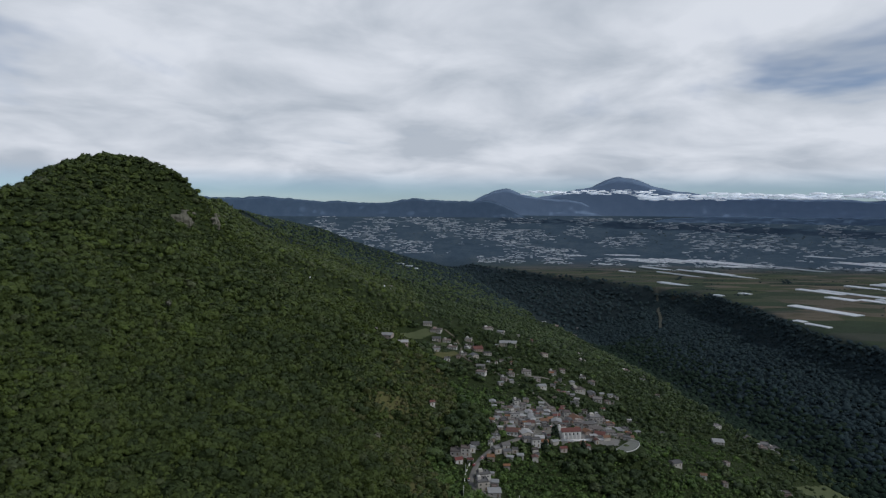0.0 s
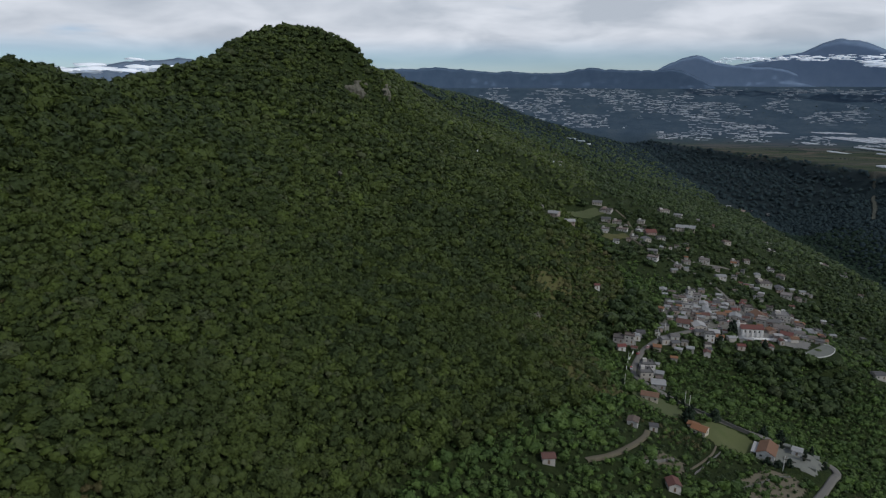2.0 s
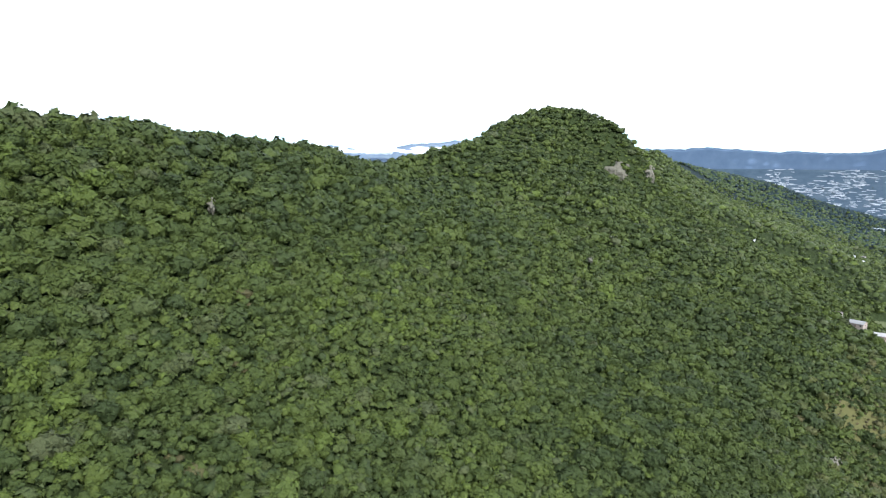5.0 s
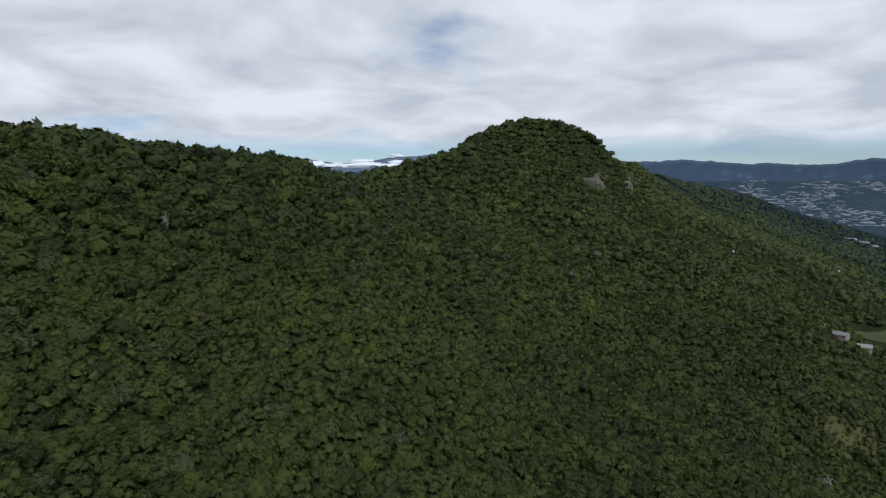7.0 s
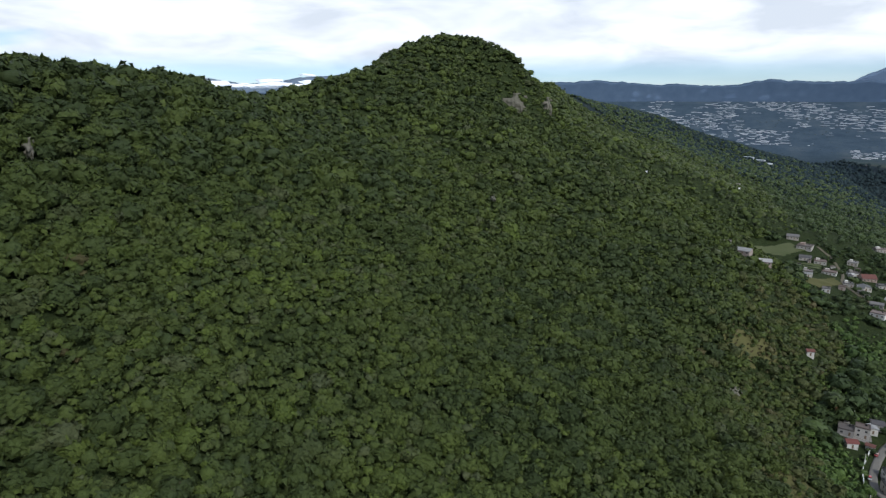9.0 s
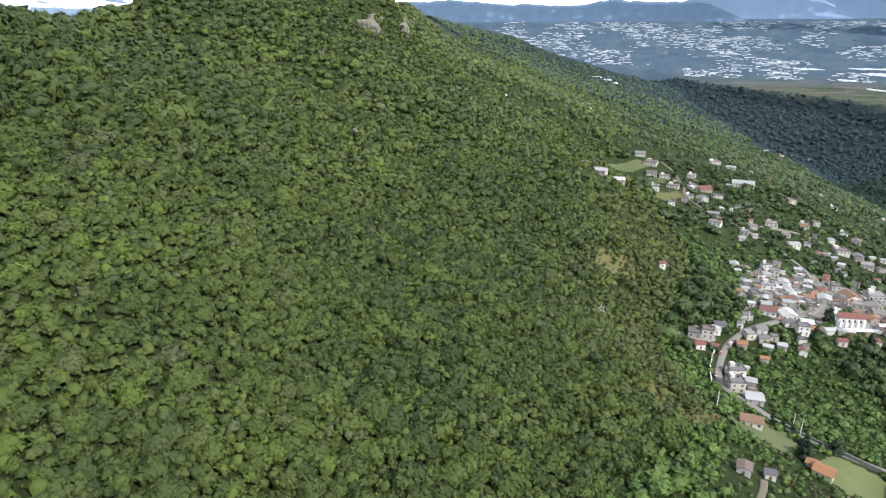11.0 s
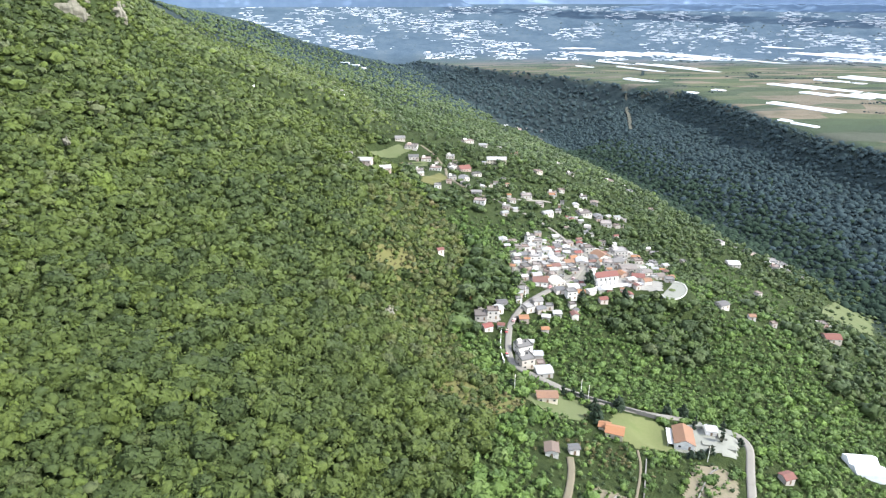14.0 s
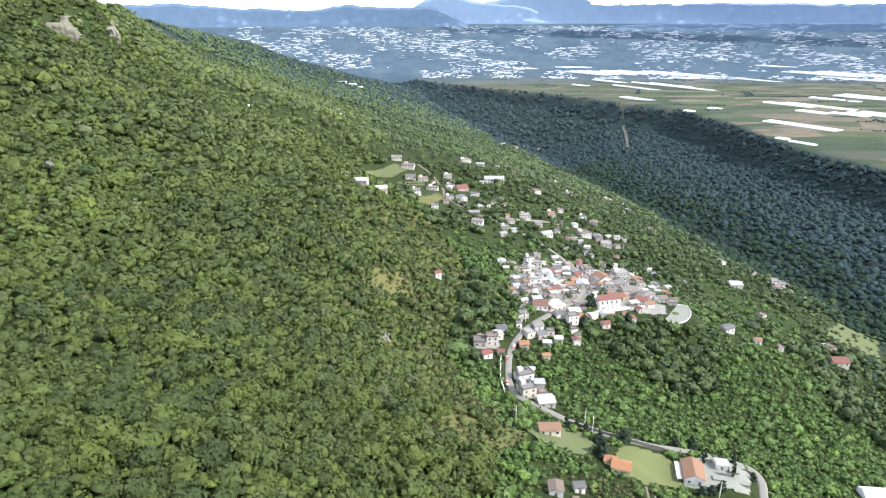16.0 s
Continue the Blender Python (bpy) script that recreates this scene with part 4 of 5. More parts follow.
# distance haze is painted into the far slopes' base colours
HAZE_BLUE = hazed_slope("hazed_slopes_blue", (0.170, 0.235, 0.345), (0.186, 0.252, 0.365), (0.205, 0.272, 0.385))
HAZE_DARK = hazed_slope("hazed_slopes_dark", (0.088, 0.130, 0.200), (0.100, 0.145, 0.218), (0.118, 0.164, 0.236))
HAZE_PALE = hazed_slope("hazed_slopes_pale", (0.14, 0.19, 0.27), (0.18, 0.23, 0.30), (0.22, 0.27, 0.33))
range_of("backdrop_range", "long dark wooded far mountain range, hazed in colour", [(-36, 1.1), (-20, 1.05), (-15.7, 1.1), (-12, 0.78), (-8, 0.66), (-4.6, 0.68), (-2.6, 1.1), (0.5, 0.86), (4, 0.9), (9, 0.9)],
         36000, 4000, HAZE_DARK, 3)
range_of("backdrop_volcano", "small volcano on the horizon, haze blue in its colour", [(-1.5, 0.2), (3.2, 1.15), (4.7, 1.8), (5.6, 2.05), (6.3, 2.03), (7.3, 1.6), (9, 1.2), (12, 0.9), (17, 0.6)], 56000, 9000, HAZE_BLUE, 4)
range_of("backdrop_volcano", "tall volcano on the horizon, haze blue in its colour", [(2, 0.7), (7, 1.0), (10.8, 1.6), (13.8, 2.2), (15.2, 3.05), (16.2, 3.2), (17.6, 2.8), (19, 2.2), (24.9, 1.25), (31, 1.1), (40, 0.9), (62, 0.8)],
         62000, 12000, HAZE_BLUE, 5)
range_of("backdrop_hill", "low dark wooded hill on the plain, hazed in colour", [(16, -0.9), (23, -0.5), (26, -0.38), (30, -0.35), (36, -0.45), (44, -0.3), (64, -0.4)], 24000, 2000, HAZE_DARK, 6)
range_of("backdrop_range", "pale hazy hills behind the ridge", [(-75, 1.0), (-60, 1.2), (-50, 1.35), (-46, 0.9), (-42, 1.5), (-38, 1.75), (-33, 1.5), (-30, 1.2)], 11000, 3000, HAZE_PALE, 8)

# ---- village ----
def part(name, bm, mat, parent, label=""):
    """One mesh object under a thing or a part."""
    me = bpy.data.meshes.new(name)
    bm.to_mesh(me)
    bm.free()
    for m in (mat if isinstance(mat, (list, tuple)) else [mat]):
        me.materials.append(m)
    ob = new(name, me)
    ob.parent = parent
    return tagged(ob, label)


def add_box(bm, x0, x1, y0, y1, z0, z1, bevel=0.0, m=None):
    made = bmesh.ops.create_cube(bm, size=1.0, matrix=(m or Matrix()) @ Matrix.Translation(((x0 + x1) / 2, (y0 + y1) / 2, (z0 + z1) / 2)) @ Matrix.Diagonal((x1 - x0, y1 - y0, z1 - z0, 1)))
    if bevel:
        edges = list({e for v in made["verts"] for e in v.link_edges})
        bmesh.ops.bevel(bm, geom=edges, offset=bevel, segments=1, affect="EDGES")
    return bm


def box_bm(*a, **k):
    return add_box(bmesh.new(), *a, **k)


def height(x, y):
    return float(land(np.array([x]), np.array([y]))[0])


def shared(name, bm, *mats):
    me = bpy.data.meshes.new(name)
    bm.to_mesh(me)
    bm.free()
    for m in mats:
        me.materials.append(m)
    return me


# a window: a frame of four bars round a recessed pane; a panelled door
_bm = bmesh.new()
for _q in ((-0.6, 0.6, -0.05, 0.06, 0.52, 0.60), (-0.6, 0.6, -0.05, 0.06, -0.60, -0.52), (-0.6, -0.52, -0.05, 0.06, -0.52, 0.52), (0.52, 0.6, -0.05, 0.06, -0.52, 0.52), (-0.03, 0.03, -0.03, 0.05, -0.52, 0.52)):
    add_box(_bm, *_q)
WINDOW_FRAME = shared("window", _bm, CONCRETE)
WINDOW_PANE = shared("pane", box_bm(-0.52, 0.52, -0.01, 0.03, -0.52, 0.52), GLASS)
_bm = box_bm(-0.5, 0.5, -0.06, 0.05, 0, 2.05)
add_box(_bm, -0.38, 0.38, -0.09, -0.05, 0.15, 0.95)
add_box(_bm, -0.38, 0.38, -0.09, -0.05, 1.1, 1.9)
DOOR = shared("door", _bm, WOOD)
_bm = bmesh.new()
bmesh.ops.create_cone(_bm, segments=12, radius1=0.55, radius2=0.55, depth=1.0, cap_ends=True, matrix=Matrix.Translation((0, 0, 0.55)))
bmesh.ops.create_cone(_bm, segments=12, radius1=0.5, radius2=0.2, depth=0.3, cap_ends=True, matrix=Matrix.Translation((0, 0, 1.2)))
TANK = shared("water_tank", _bm, PLASTIC_BLACK)


def openings(house, w, d, h, storeys, rng):
    """Windows and a door on the front and on one end."""
    n = max(1, int(w / 3.2))
    for s in range(storeys):
        z = s * 2.8 + 1.45
        for k in range(n):
            x = -w / 2 + (k + 0.5) * w / n
            if s == 0 and k == n // 2:
                ob = new("door", DOOR)
                ob.parent, ob.location = house, (x, -d / 2 - 0.03, 0.02)
                continue
            ob = new("window", WINDOW_FRAME)
            ob.parent, ob.location = house, (x, -d / 2 - 0.03, z)
            new("pane", WINDOW_PANE).parent = ob
        ob = new("window", WINDOW_FRAME)
        ob.parent, ob.matrix_local = house, pose(w / 2 + 0.03, 0, z, 0, 0, 90)
        new("pane", WINDOW_PANE).parent = ob
        if d > 7:
            ob = new("window", WINDOW_FRAME)
            ob.parent, ob.matrix_local = house, pose(-w / 2 - 0.03, 0, z, 0, 0, -90)
            new("pane", WINDOW_PANE).parent = ob


def gable_roof(w, d, h, rise, over=0.45, thick=0.18):
    """Two sloping slabs along the longer side, with a ridge."""
    bm = bmesh.new()
    along = w >= d
    half = (d if along else w) / 2 + over
    length = (w if along else d) + 2 * over
    sec = [(-half, 0), (0, rise), (half, 0), (half, -thick), (0, rise - thick), (-half, -thick)]
    ends = []
    for q in (-length / 2, length / 2):
        ends.append([bm.verts.new((q, a, h + z + 0.1) if along else (-a, q, h + z + 0.1)) for a, z in sec])
    for k in range(6):
        bm.faces.new((ends[0][k], ends[1][k], ends[1][(k + 1) % 6], ends[0][(k + 1) % 6]))
    for e, flip in ((ends[0], False), (ends[1], True)):
        for quad in ((0, 1, 4, 5), (1, 2, 3, 4)):
            bm.faces.new([e[k] for k in (quad if not flip else quad[::-1])])
    bmesh.ops.recalc_face_normals(bm, faces=bm.faces)
    return bm


def gable_walls(w, d, h, rise, deep):
    bm = bmesh.new()
    add_box(bm, -w / 2, w / 2, -d / 2, d / 2, -deep, h, 0.04)
    along = w >= d
    for s in (-1, 1):
        tri = [(-d / 2, h), (d / 2, h), (0, h + rise * 0.93)] if along else [(-w / 2, h), (w / 2, h), (0, h + rise * 0.93)]
        if along:
            a = [bm.verts.new((s * w / 2 - 0.01 * s, p, z)) for p, z in tri]
            b = [bm.verts.new((s * (w / 2 - 0.25), p, z)) for p, z in tri]
        else:
            a = [bm.verts.new((p, s * d / 2 - 0.01 * s, z)) for p, z in tri]
            b = [bm.verts.new((p, s * (d / 2 - 0.25), z)) for p, z in tri]
        bm.faces.new(a)
        bm.faces.new(b[::-1])
        for k in range(3):
            bm.faces.new((a[k], a[(k + 1) % 3], b[(k + 1) % 3], b[k]))
    bmesh.ops.recalc_face_normals(bm, faces=bm.faces)
    return bm


ROOFS = {1: (TILE_RED, "small house with red tiled roof in the village"), 2: (TILE_ORANGE, "small house with orange tiled roof in the village"),
         3: (SHEET, "plastered house with grey sheet metal roof"), 4: (SHEET_WHITE, "plastered house with white sheet metal roof")}


def house(x, y, w, kind, rng, detail=True, depth=0.0, yaw=None, mat=PLASTER, label="", storeys=0):
    d = depth or w * (0.75 + 0.35 * rng.random())
    turn = (rng.random() - 0.5) * 0.7 if yaw is None else yaw
    storeys = storeys or (2 if (kind == 0 and w > 6.5 and y < 640 and rng.random() < 0.5) else 1)
    h = 2.8 * storeys + 0.2
    c, s = math.cos(turn), math.sin(turn)
    zs = [height(x + a * c - b * s, y + a * s + b * c) for a in (-w / 2, w / 2) for b in (-d / 2, d / 2)]
    z = 0.65 * max(zs) + 0.35 * min(zs)
    deep = z - min(zs) + 0.6
    ob = tagged(new("house"), label or (ROOFS[kind][1] if kind else "pale plastered house with a flat concrete roof"), "house", "village houses")
    ob.matrix_world = pose(x, y, z, 0, 0, math.degrees(turn))
    if kind == 0:
        part("wall", box_bm(-w / 2, w / 2, -d / 2, d / 2, -deep, h, 0.04), mat, ob)
        bm = bmesh.new()
        add_box(bm, -w / 2 - 0.2, w / 2 + 0.2, -d / 2 - 0.2, d / 2 + 0.2, h + 0.003, h + 0.2)
        for q in ((-w / 2, w / 2, -d / 2, -d / 2 + 0.16), (-w / 2, w / 2, d / 2 - 0.16, d / 2), (-w / 2, -w / 2 + 0.16, -d / 2 + 0.16, d / 2 - 0.16), (w / 2 - 0.16, w / 2, -d / 2 + 0.16, d / 2 - 0.16)):
            add_box(bm, *q, h + 0.2, h + 0.75)
        part("roof", bm, SLAB, ob, "flat concrete roof with parapet")
        if rng.random() < 0.55 and detail:
            t = new("water_tank", TANK)
            t.parent, t.location = ob, (w * 0.22, d * 0.2, h + 0.2)
        if rng.random() < 0.4 and w > 7:
            part("stair_hut", box_bm(-w * 0.35, -w * 0.05, d * 0.05, d * 0.4, h + 0.2, h + 2.3, 0.03), mat, ob)
    else:
        rise = min(w, d) * (0.26 if kind in (1, 2) else 0.16)
        part("wall", gable_walls(w, d, h, rise, deep), mat, ob)
        part("roof", gable_roof(w, d, h, rise), ROOFS[kind][0], ob)
    if detail:
        openings(ob, w, d, h, storeys, rng)
    return ob


_rng = np.random.default_rng(5)
for _list in DISTRICTS:
    for _hx, _hy, _hw, _kind in _list:
        house(_hx, _hy, max(_hw if _hw < 12 else 12 + (_hw - 12) * 0.3, 4.2), _kind, _rng, _hy < 1100)


# sheds and annexes crowded between the houses
_taken = [(a, b, w * 0.55) for q in DISTRICTS for a, b, w, _ in q]
_spots = [(98, 570, 50, 44, 62), (125, 590, 50, 42, 34), (90, 528, 34, 14, 10), (30, 480, 26, 18, 7), (28, 436, 10, 20, 4), (30, 830, 60, 60, 14), (110, 740, 80, 60, 18), (180, 750, 40, 30, 8), (400, 780, 50, 50, 6), (58, 500, 22, 14, 8), (160, 640, 60, 50, 10)]
for _sx, _sy, _rx, _ry, _n in _spots:
    _made = 0
    for _ in range(400):
        _qx, _qy, _w = _sx + _rng.uniform(-_rx, _rx), _sy + _rng.uniform(-_ry, _ry), _rng.uniform(3.2, 6.5)
        if _made >= _n or any(math.hypot(_qx - a, _qy - b) < r + _w * 0.62 for a, b, r in _taken) or (abs(_qx - 112) < 17 and abs(_qy - 537) < 13) or (math.hypot(_qx - 159, _qy - 523) < 20):
            continue
        if any(near_polyline(np.array([_qx]), np.array([_qy]), line, width / 2 + _w * 0.6)[0] for line, width in ROADS):
            continue
        _taken.append((_qx, _qy, _w * 0.55))
        _made += 1
        house(_qx, _qy, _w, int(_rng.choice([0, 0, 0, 3, 3, 4, 4, 4, 1, 2])), _rng, _made % 2 == 0, 0.0, None, PLASTER, "", 1)


# ---- roads, plaza, lawns ----
def smooth_line(pts, step=2.0):
    """A line of points through the given ones, rounded at the corners."""
    p = np.array(pts, float)
    for _ in range(3):
        q = np.empty((2 * len(p) - 2, 2))
        q[0::2], q[1::2] = 0.75 * p[:-1] + 0.25 * p[1:], 0.25 * p[:-1] + 0.75 * p[1:]
        p = np.concatenate([p[:1], q, p[-1:]])
    s = np.concatenate([[0], np.cumsum(np.hypot(*np.diff(p, axis=0).T))])
    t = np.arange(0, s[-1], step)
    return np.stack([np.interp(t, s, p[:, 0]), np.interp(t, s, p[:, 1])], -1)


def ribbon(name, label, pts, width, mat, lift=0.4, skirt=1.6, shift=0.0):
    """A road laid on the land, with sides that go into it."""
    p = smooth_line(pts)
    d = np.gradient(p, axis=0)
    d /= np.linalg.norm(d, axis=1)[:, None]
    nrm = np.stack([-d[:, 1], d[:, 0]], -1)
    z = np.maximum.reduce([land(*(p + nrm * k * width / 2).T) for k in (-1, 0, 1)])
    z = np.convolve(np.pad(z, 3, mode="edge"), np.ones(7) / 7, "valid") + lift
    rows = []
    for off, dz in ((-0.5, -skirt), (-0.5, -0.03), (-0.25, 0.03), (0, 0.05), (0.25, 0.03), (0.5, -0.03), (0.5, -skirt)):
        rows.append(np.concatenate([p + nrm * (off * width + shift), (z + dz)[:, None]], 1))
    v = np.stack(rows, 1)
    n, m = v.shape[:2]
    i, j = np.meshgrid(np.arange(n - 1), np.arange(m - 1), indexing="ij")
    q = np.stack([i * m + j, i * m + j + 1, (i + 1) * m + j + 1, (i + 1) * m + j], -1).reshape(-1, 4)[:, ::-1]
    return tagged(new(name, mesh_from(name, v.reshape(-1, 3), q, mat)), label, "road", kind="structure")


ribbon("road", "pale concrete mountain road with worn surface", ROAD, 3.9, ASPHALT)
ribbon("street", "narrow concrete village street between houses", STREET, 4.2, ASPHALT)
ribbon("lane", "narrow pale lane winding between hillside houses", LANE, 2.8, ASPHALT)
ribbon("farm_lane", "narrow pale lane through small fields", FARM_LANE, 3.0, DIRT)
ribbon("track", "brown dirt track through the bushes", TRACK, 3.0, DIRT, 0.3)
ribbon("footpath", "narrow pale footpath beside the lawn", FOOTPATH, 1.1, DIRT, 0.25)


def inside(x, y, poly):
    hit = np.zeros(len(x), bool)
    for (ax, ay), (bx, by) in zip(poly, poly[1:] + poly[:1]):
        if ay != by:
            hit ^= ((ay > y) != (by > y)) & (x < (bx - ax) * (y - ay) / (by - ay) + ax)
    return hit


def drape(name, label, poly, mat, lift=0.35, step=1.5, category="field"):
    """A patch that lies on the land within an outline."""
    xs, ys = [p[0] for p in poly], [p[1] for p in poly]
    gx, gy = np.meshgrid(np.arange(min(xs), max(xs) + step, step), np.arange(min(ys), max(ys) + step, step))
    n, m = gx.shape
    z = land(gx, gy)
    z = z + lift
    ok = inside(gx.ravel() + 2.5 * (value_noise(gx, gy, 6).ravel() - 0.5), gy.ravel() + 2.5 * (value_noise(gx + 50, gy, 6).ravel() - 0.5), poly).reshape(n, m)
    i, j = np.meshgrid(np.arange(n - 1), np.arange(m - 1), indexing="ij")
    keep = (ok[:-1, :-1] & ok[1:, :-1] & ok[1:, 1:] & ok[:-1, 1:]).ravel()
    q = np.stack([i * m + j, i * m + j + 1, (i + 1) * m + j + 1, (i + 1) * m + j], -1).reshape(-1, 4)[keep]
    used, inv = np.unique(q, return_inverse=True)
    v = np.stack([gx, gy, z], -1).reshape(-1, 3)[used]
    return tagged(new(name, mesh_from(name, v, inv.reshape(-1, 4), mat)), label, category, kind="structure")


drape("pavement", "dusty paved ground through the village", [(40, 522), (75, 515), (92, 528), (152, 540), (168, 560), (174, 606), (150, 628), (112, 640), (74, 625), (47, 580), (40, 545)], VILLAGE_GROUND, 0.22, 1.8, "pavement")
drape("garden_bed", "brown terraced garden soil below the villa", [(64, 312), (78, 304), (96, 322), (108, 342), (98, 350), (82, 342)], DIRT, 0.3, 1.5, "soil")
drape("garden_bed", "brown terraced garden soil beside the track", [(20, 296), (40, 300), (44, 316), (30, 320), (22, 312)], DIRT, 0.3, 1.5, "soil")
drape("lawn", "wide mown lawn beside the road wall", [(54, 372), (62, 384), (84, 380), (88, 370), (84, 362), (86, 358), (74, 353), (62, 351), (56, 358)], LAWN_MAT)
drape("meadow", "steep bright green grass below the road", [(14, 386), (34, 394), (46, 391), (50, 380), (44, 370), (30, 366), (20, 374)], GREEN_MAT)
drape("field", "small green terraced field near the hamlet", [(-54, 862), (3, 890), (8, 862), (-30, 845), (-50, 842)], GREEN_MAT, 0.5, 2.5)
drape("field", "tan bare field beside hamlet houses", [(-16, 745), (14, 812), (22, 775), (0, 724), (-14, 726)], TAN_MAT, 0.5, 2.5)
drape("field", "terraced green field under the far slope", [(-72, 905), (-29, 940), (-8, 925), (-34, 893), (-64, 880)], GREEN_MAT, 0.5, 2.5)
drape("meadow", "broad pale green meadow above the gorge", [(355, 624), (445, 711), (498, 706), (400, 593), (350, 560), (344, 590)], GREEN_MAT, 0.6, 3.0)
drape("field", "dry yellow grass patch among the trees", [(-62, 487), (-56, 502), (-46, 514), (-32, 519), (-26, 506), (-34, 492), (-42, 480), (-53, 476)], TAN_MAT, 0.35, 1.2)
drape("field", "dry grass slope above the lawn", [(-32, 368), (-24, 380), (-14, 388), (0, 386), (16, 381), (14, 370), (2, 362), (-8, 355), (-22, 354), (-30, 360)], TAN_MAT, 0.3, 1.2)
drape("pavement", "pale paved ground between the village houses", [(92, 531), (128, 535), (150, 544), (150, 566), (128, 560), (104, 548)], CONCRETE, 0.3, 1.5, "pavement")
drape("yard", "paved villa yard with pale terraces", [(92, 356), (112, 352), (122, 366), (112, 378), (96, 376)], PAVING, 0.4, 1.5, "pavement")
drape("pavement", "pale paved ground beside the church terrace", [(120, 532), (140, 526), (152, 524), (158, 538), (150, 550), (132, 545)], CONCRETE, 0.35, 1.5, "pavement")
drape("yard", "grey concrete yard beside the road bend", [(4, 470), (22, 474), (24, 486), (8, 488)], CONCRETE, 0.4, 1.5, "pavement")


# small trees in the yards, bushes over the meadow
_rng = np.random.default_rng(77)
_tx, _ty = scatter(36, 215, 505, 660, 6.0, _rng, 1.0)
_ok = (_rng.random(len(_tx)) < 0.6) & (np.hypot(_tx - 159, _ty - 523) > 18) & ~((np.abs(_tx - 112) < 18) & (np.abs(_ty - 537) < 12))
for _a, _b, _w in _taken:
    _ok &= np.hypot(_tx - _a, _ty - _b) > _w + 2.2
for _line, _w in ROADS:
    _ok &= ~near_polyline(_tx, _ty, _line, _w / 2 + 1.5)
forest("yard_trees", "small dark trees in the village yards", _tx[_ok], _ty[_ok], 1.5 + 1.2 * _rng.random(_ok.sum()), 1, LEAF_GROVE, _rng, 24, 0.7)
_tx, _ty = scatter(345, 500, 560, 712, 6.5, _rng, 1.0)
_ok = _rng.random(len(_tx)) < 0.2 + 0.9 * (fbm(_tx, _ty, 30) > 0.06)
forest("meadow_bushes", "scattered bushes over the meadow", _tx[_ok], _ty[_ok], 1.3 + 1.8 * _rng.random(_ok.sum()), 1, LEAF_GROVE, _rng, 16, 0.8)

# ---- plaza, church, villas ----
def slab_from(poly, z0, z1):
    bm = bmesh.new()
    low, top = [bm.verts.new((x, y, z0)) for x, y in poly], [bm.verts.new((x, y, z1)) for x, y in poly]
    bm.faces.new(top)
    bm.faces.new(low[::-1])
    for k in range(len(poly)):
        q = (k + 1) % len(poly)
        bm.faces.new((low[k], low[q], top[q], top[k]))
    bmesh.ops.recalc_face_normals(bm, faces=bm.faces)
    return bm


_pz = -202.1
plaza = tagged(new("plaza"), "pale paved lookout plaza with low wall", "plaza")
plaza.location = (158.5, 523, _pz)
_arc = [(8.5 * math.cos(a) * 0.8 + 16.5 * math.sin(a) * 0.6, -8.5 * math.cos(a) * 0.6 + 16.5 * math.sin(a) * 0.8) for a in np.linspace(-2.3, 2.0, 24)]
part("paving", slab_from(_arc, -2.5, 0.0), PAVING, plaza)
_bm = bmesh.new()
for (ax, ay), (bx, by) in zip(_arc[:-1], _arc[1:]):
    l = math.hypot(bx - ax, by - ay)
    add_box(_bm, -l / 2, l / 2, -0.15, 0.15, 0.003, 0.55, 0, pose((ax + bx) / 2, (ay + by) / 2, 0, 0, 0, math.degrees(math.atan2(by - ay, bx - ax))))
part("parapet", _bm, WHITEWASH, plaza, "low whitewashed parapet")
_bm = bmesh.new()
bmesh.ops.create_cone(_bm, segments=10, radius1=2.6, radius2=0.3, depth=0.9, cap_ends=True, matrix=Matrix.Translation((-1, 1, 0.65)))
part("planting", _bm, GREEN_MAT, plaza, "small green planted mound")

# the church: a long nave with buttresses, red roof, a facade with belfry and a terrace wall
church = tagged(new("church"), "white village church with red tiled roof", "church")
_cz = -201.2
church.matrix_world = pose(112, 540, _cz, 0, 0, 8)
L, D, H = 17.5, 9.0, 6.6
part("wall", gable_walls(L, D, H, 2.2, 6), WHITEWASH, church)
part("roof", gable_roof(L, D, H, 2.2, 0.4, 0.25), TILE_RED, church, "red tiled gable roof")
for _k in range(5):
    _bx = -L / 2 + 1.6 + _k * (L - 3.2) / 4
    part("buttress", box_bm(_bx - 0.45, _bx + 0.45, -D / 2 - 1.1, -D / 2 - 0.003, -5, H * 0.8, 0.06), WHITEWASH, church)
for _k in range(4):
    _bx = -L / 2 + 1.6 + (_k + 0.5) * (L - 3.2) / 4
    _w = new("window", WINDOW_FRAME)
    _w.parent, _w.matrix_local = church, pose(_bx, -D / 2 - 0.03, 4.6) @ Matrix.Diagonal((0.9, 1, 1.7, 1))
    new("pane", WINDOW_PANE).parent = _w
part("belfry", add_box(add_box(box_bm(-L / 2 - 2.6, -L / 2 - 0.01, -1.6, 1.2, -5, 10.0, 0.08), -L / 2 - 2.9, -L / 2 + 0.1, -1.9, 1.5, 10.003, 10.3), -L / 2 - 2.2, -L / 2 - 0.5, -1.1, 0.7, 10.303, 12.0, 0.2), WHITEWASH, church, "square white bell tower")
part("terrace", box_bm(-L / 2 - 5, L / 2 + 24, -D / 2 - 5.0, -D / 2 - 1.2, -3.5, 0.2, 0.05), WHITEWASH, church, "pale stone terrace wall")

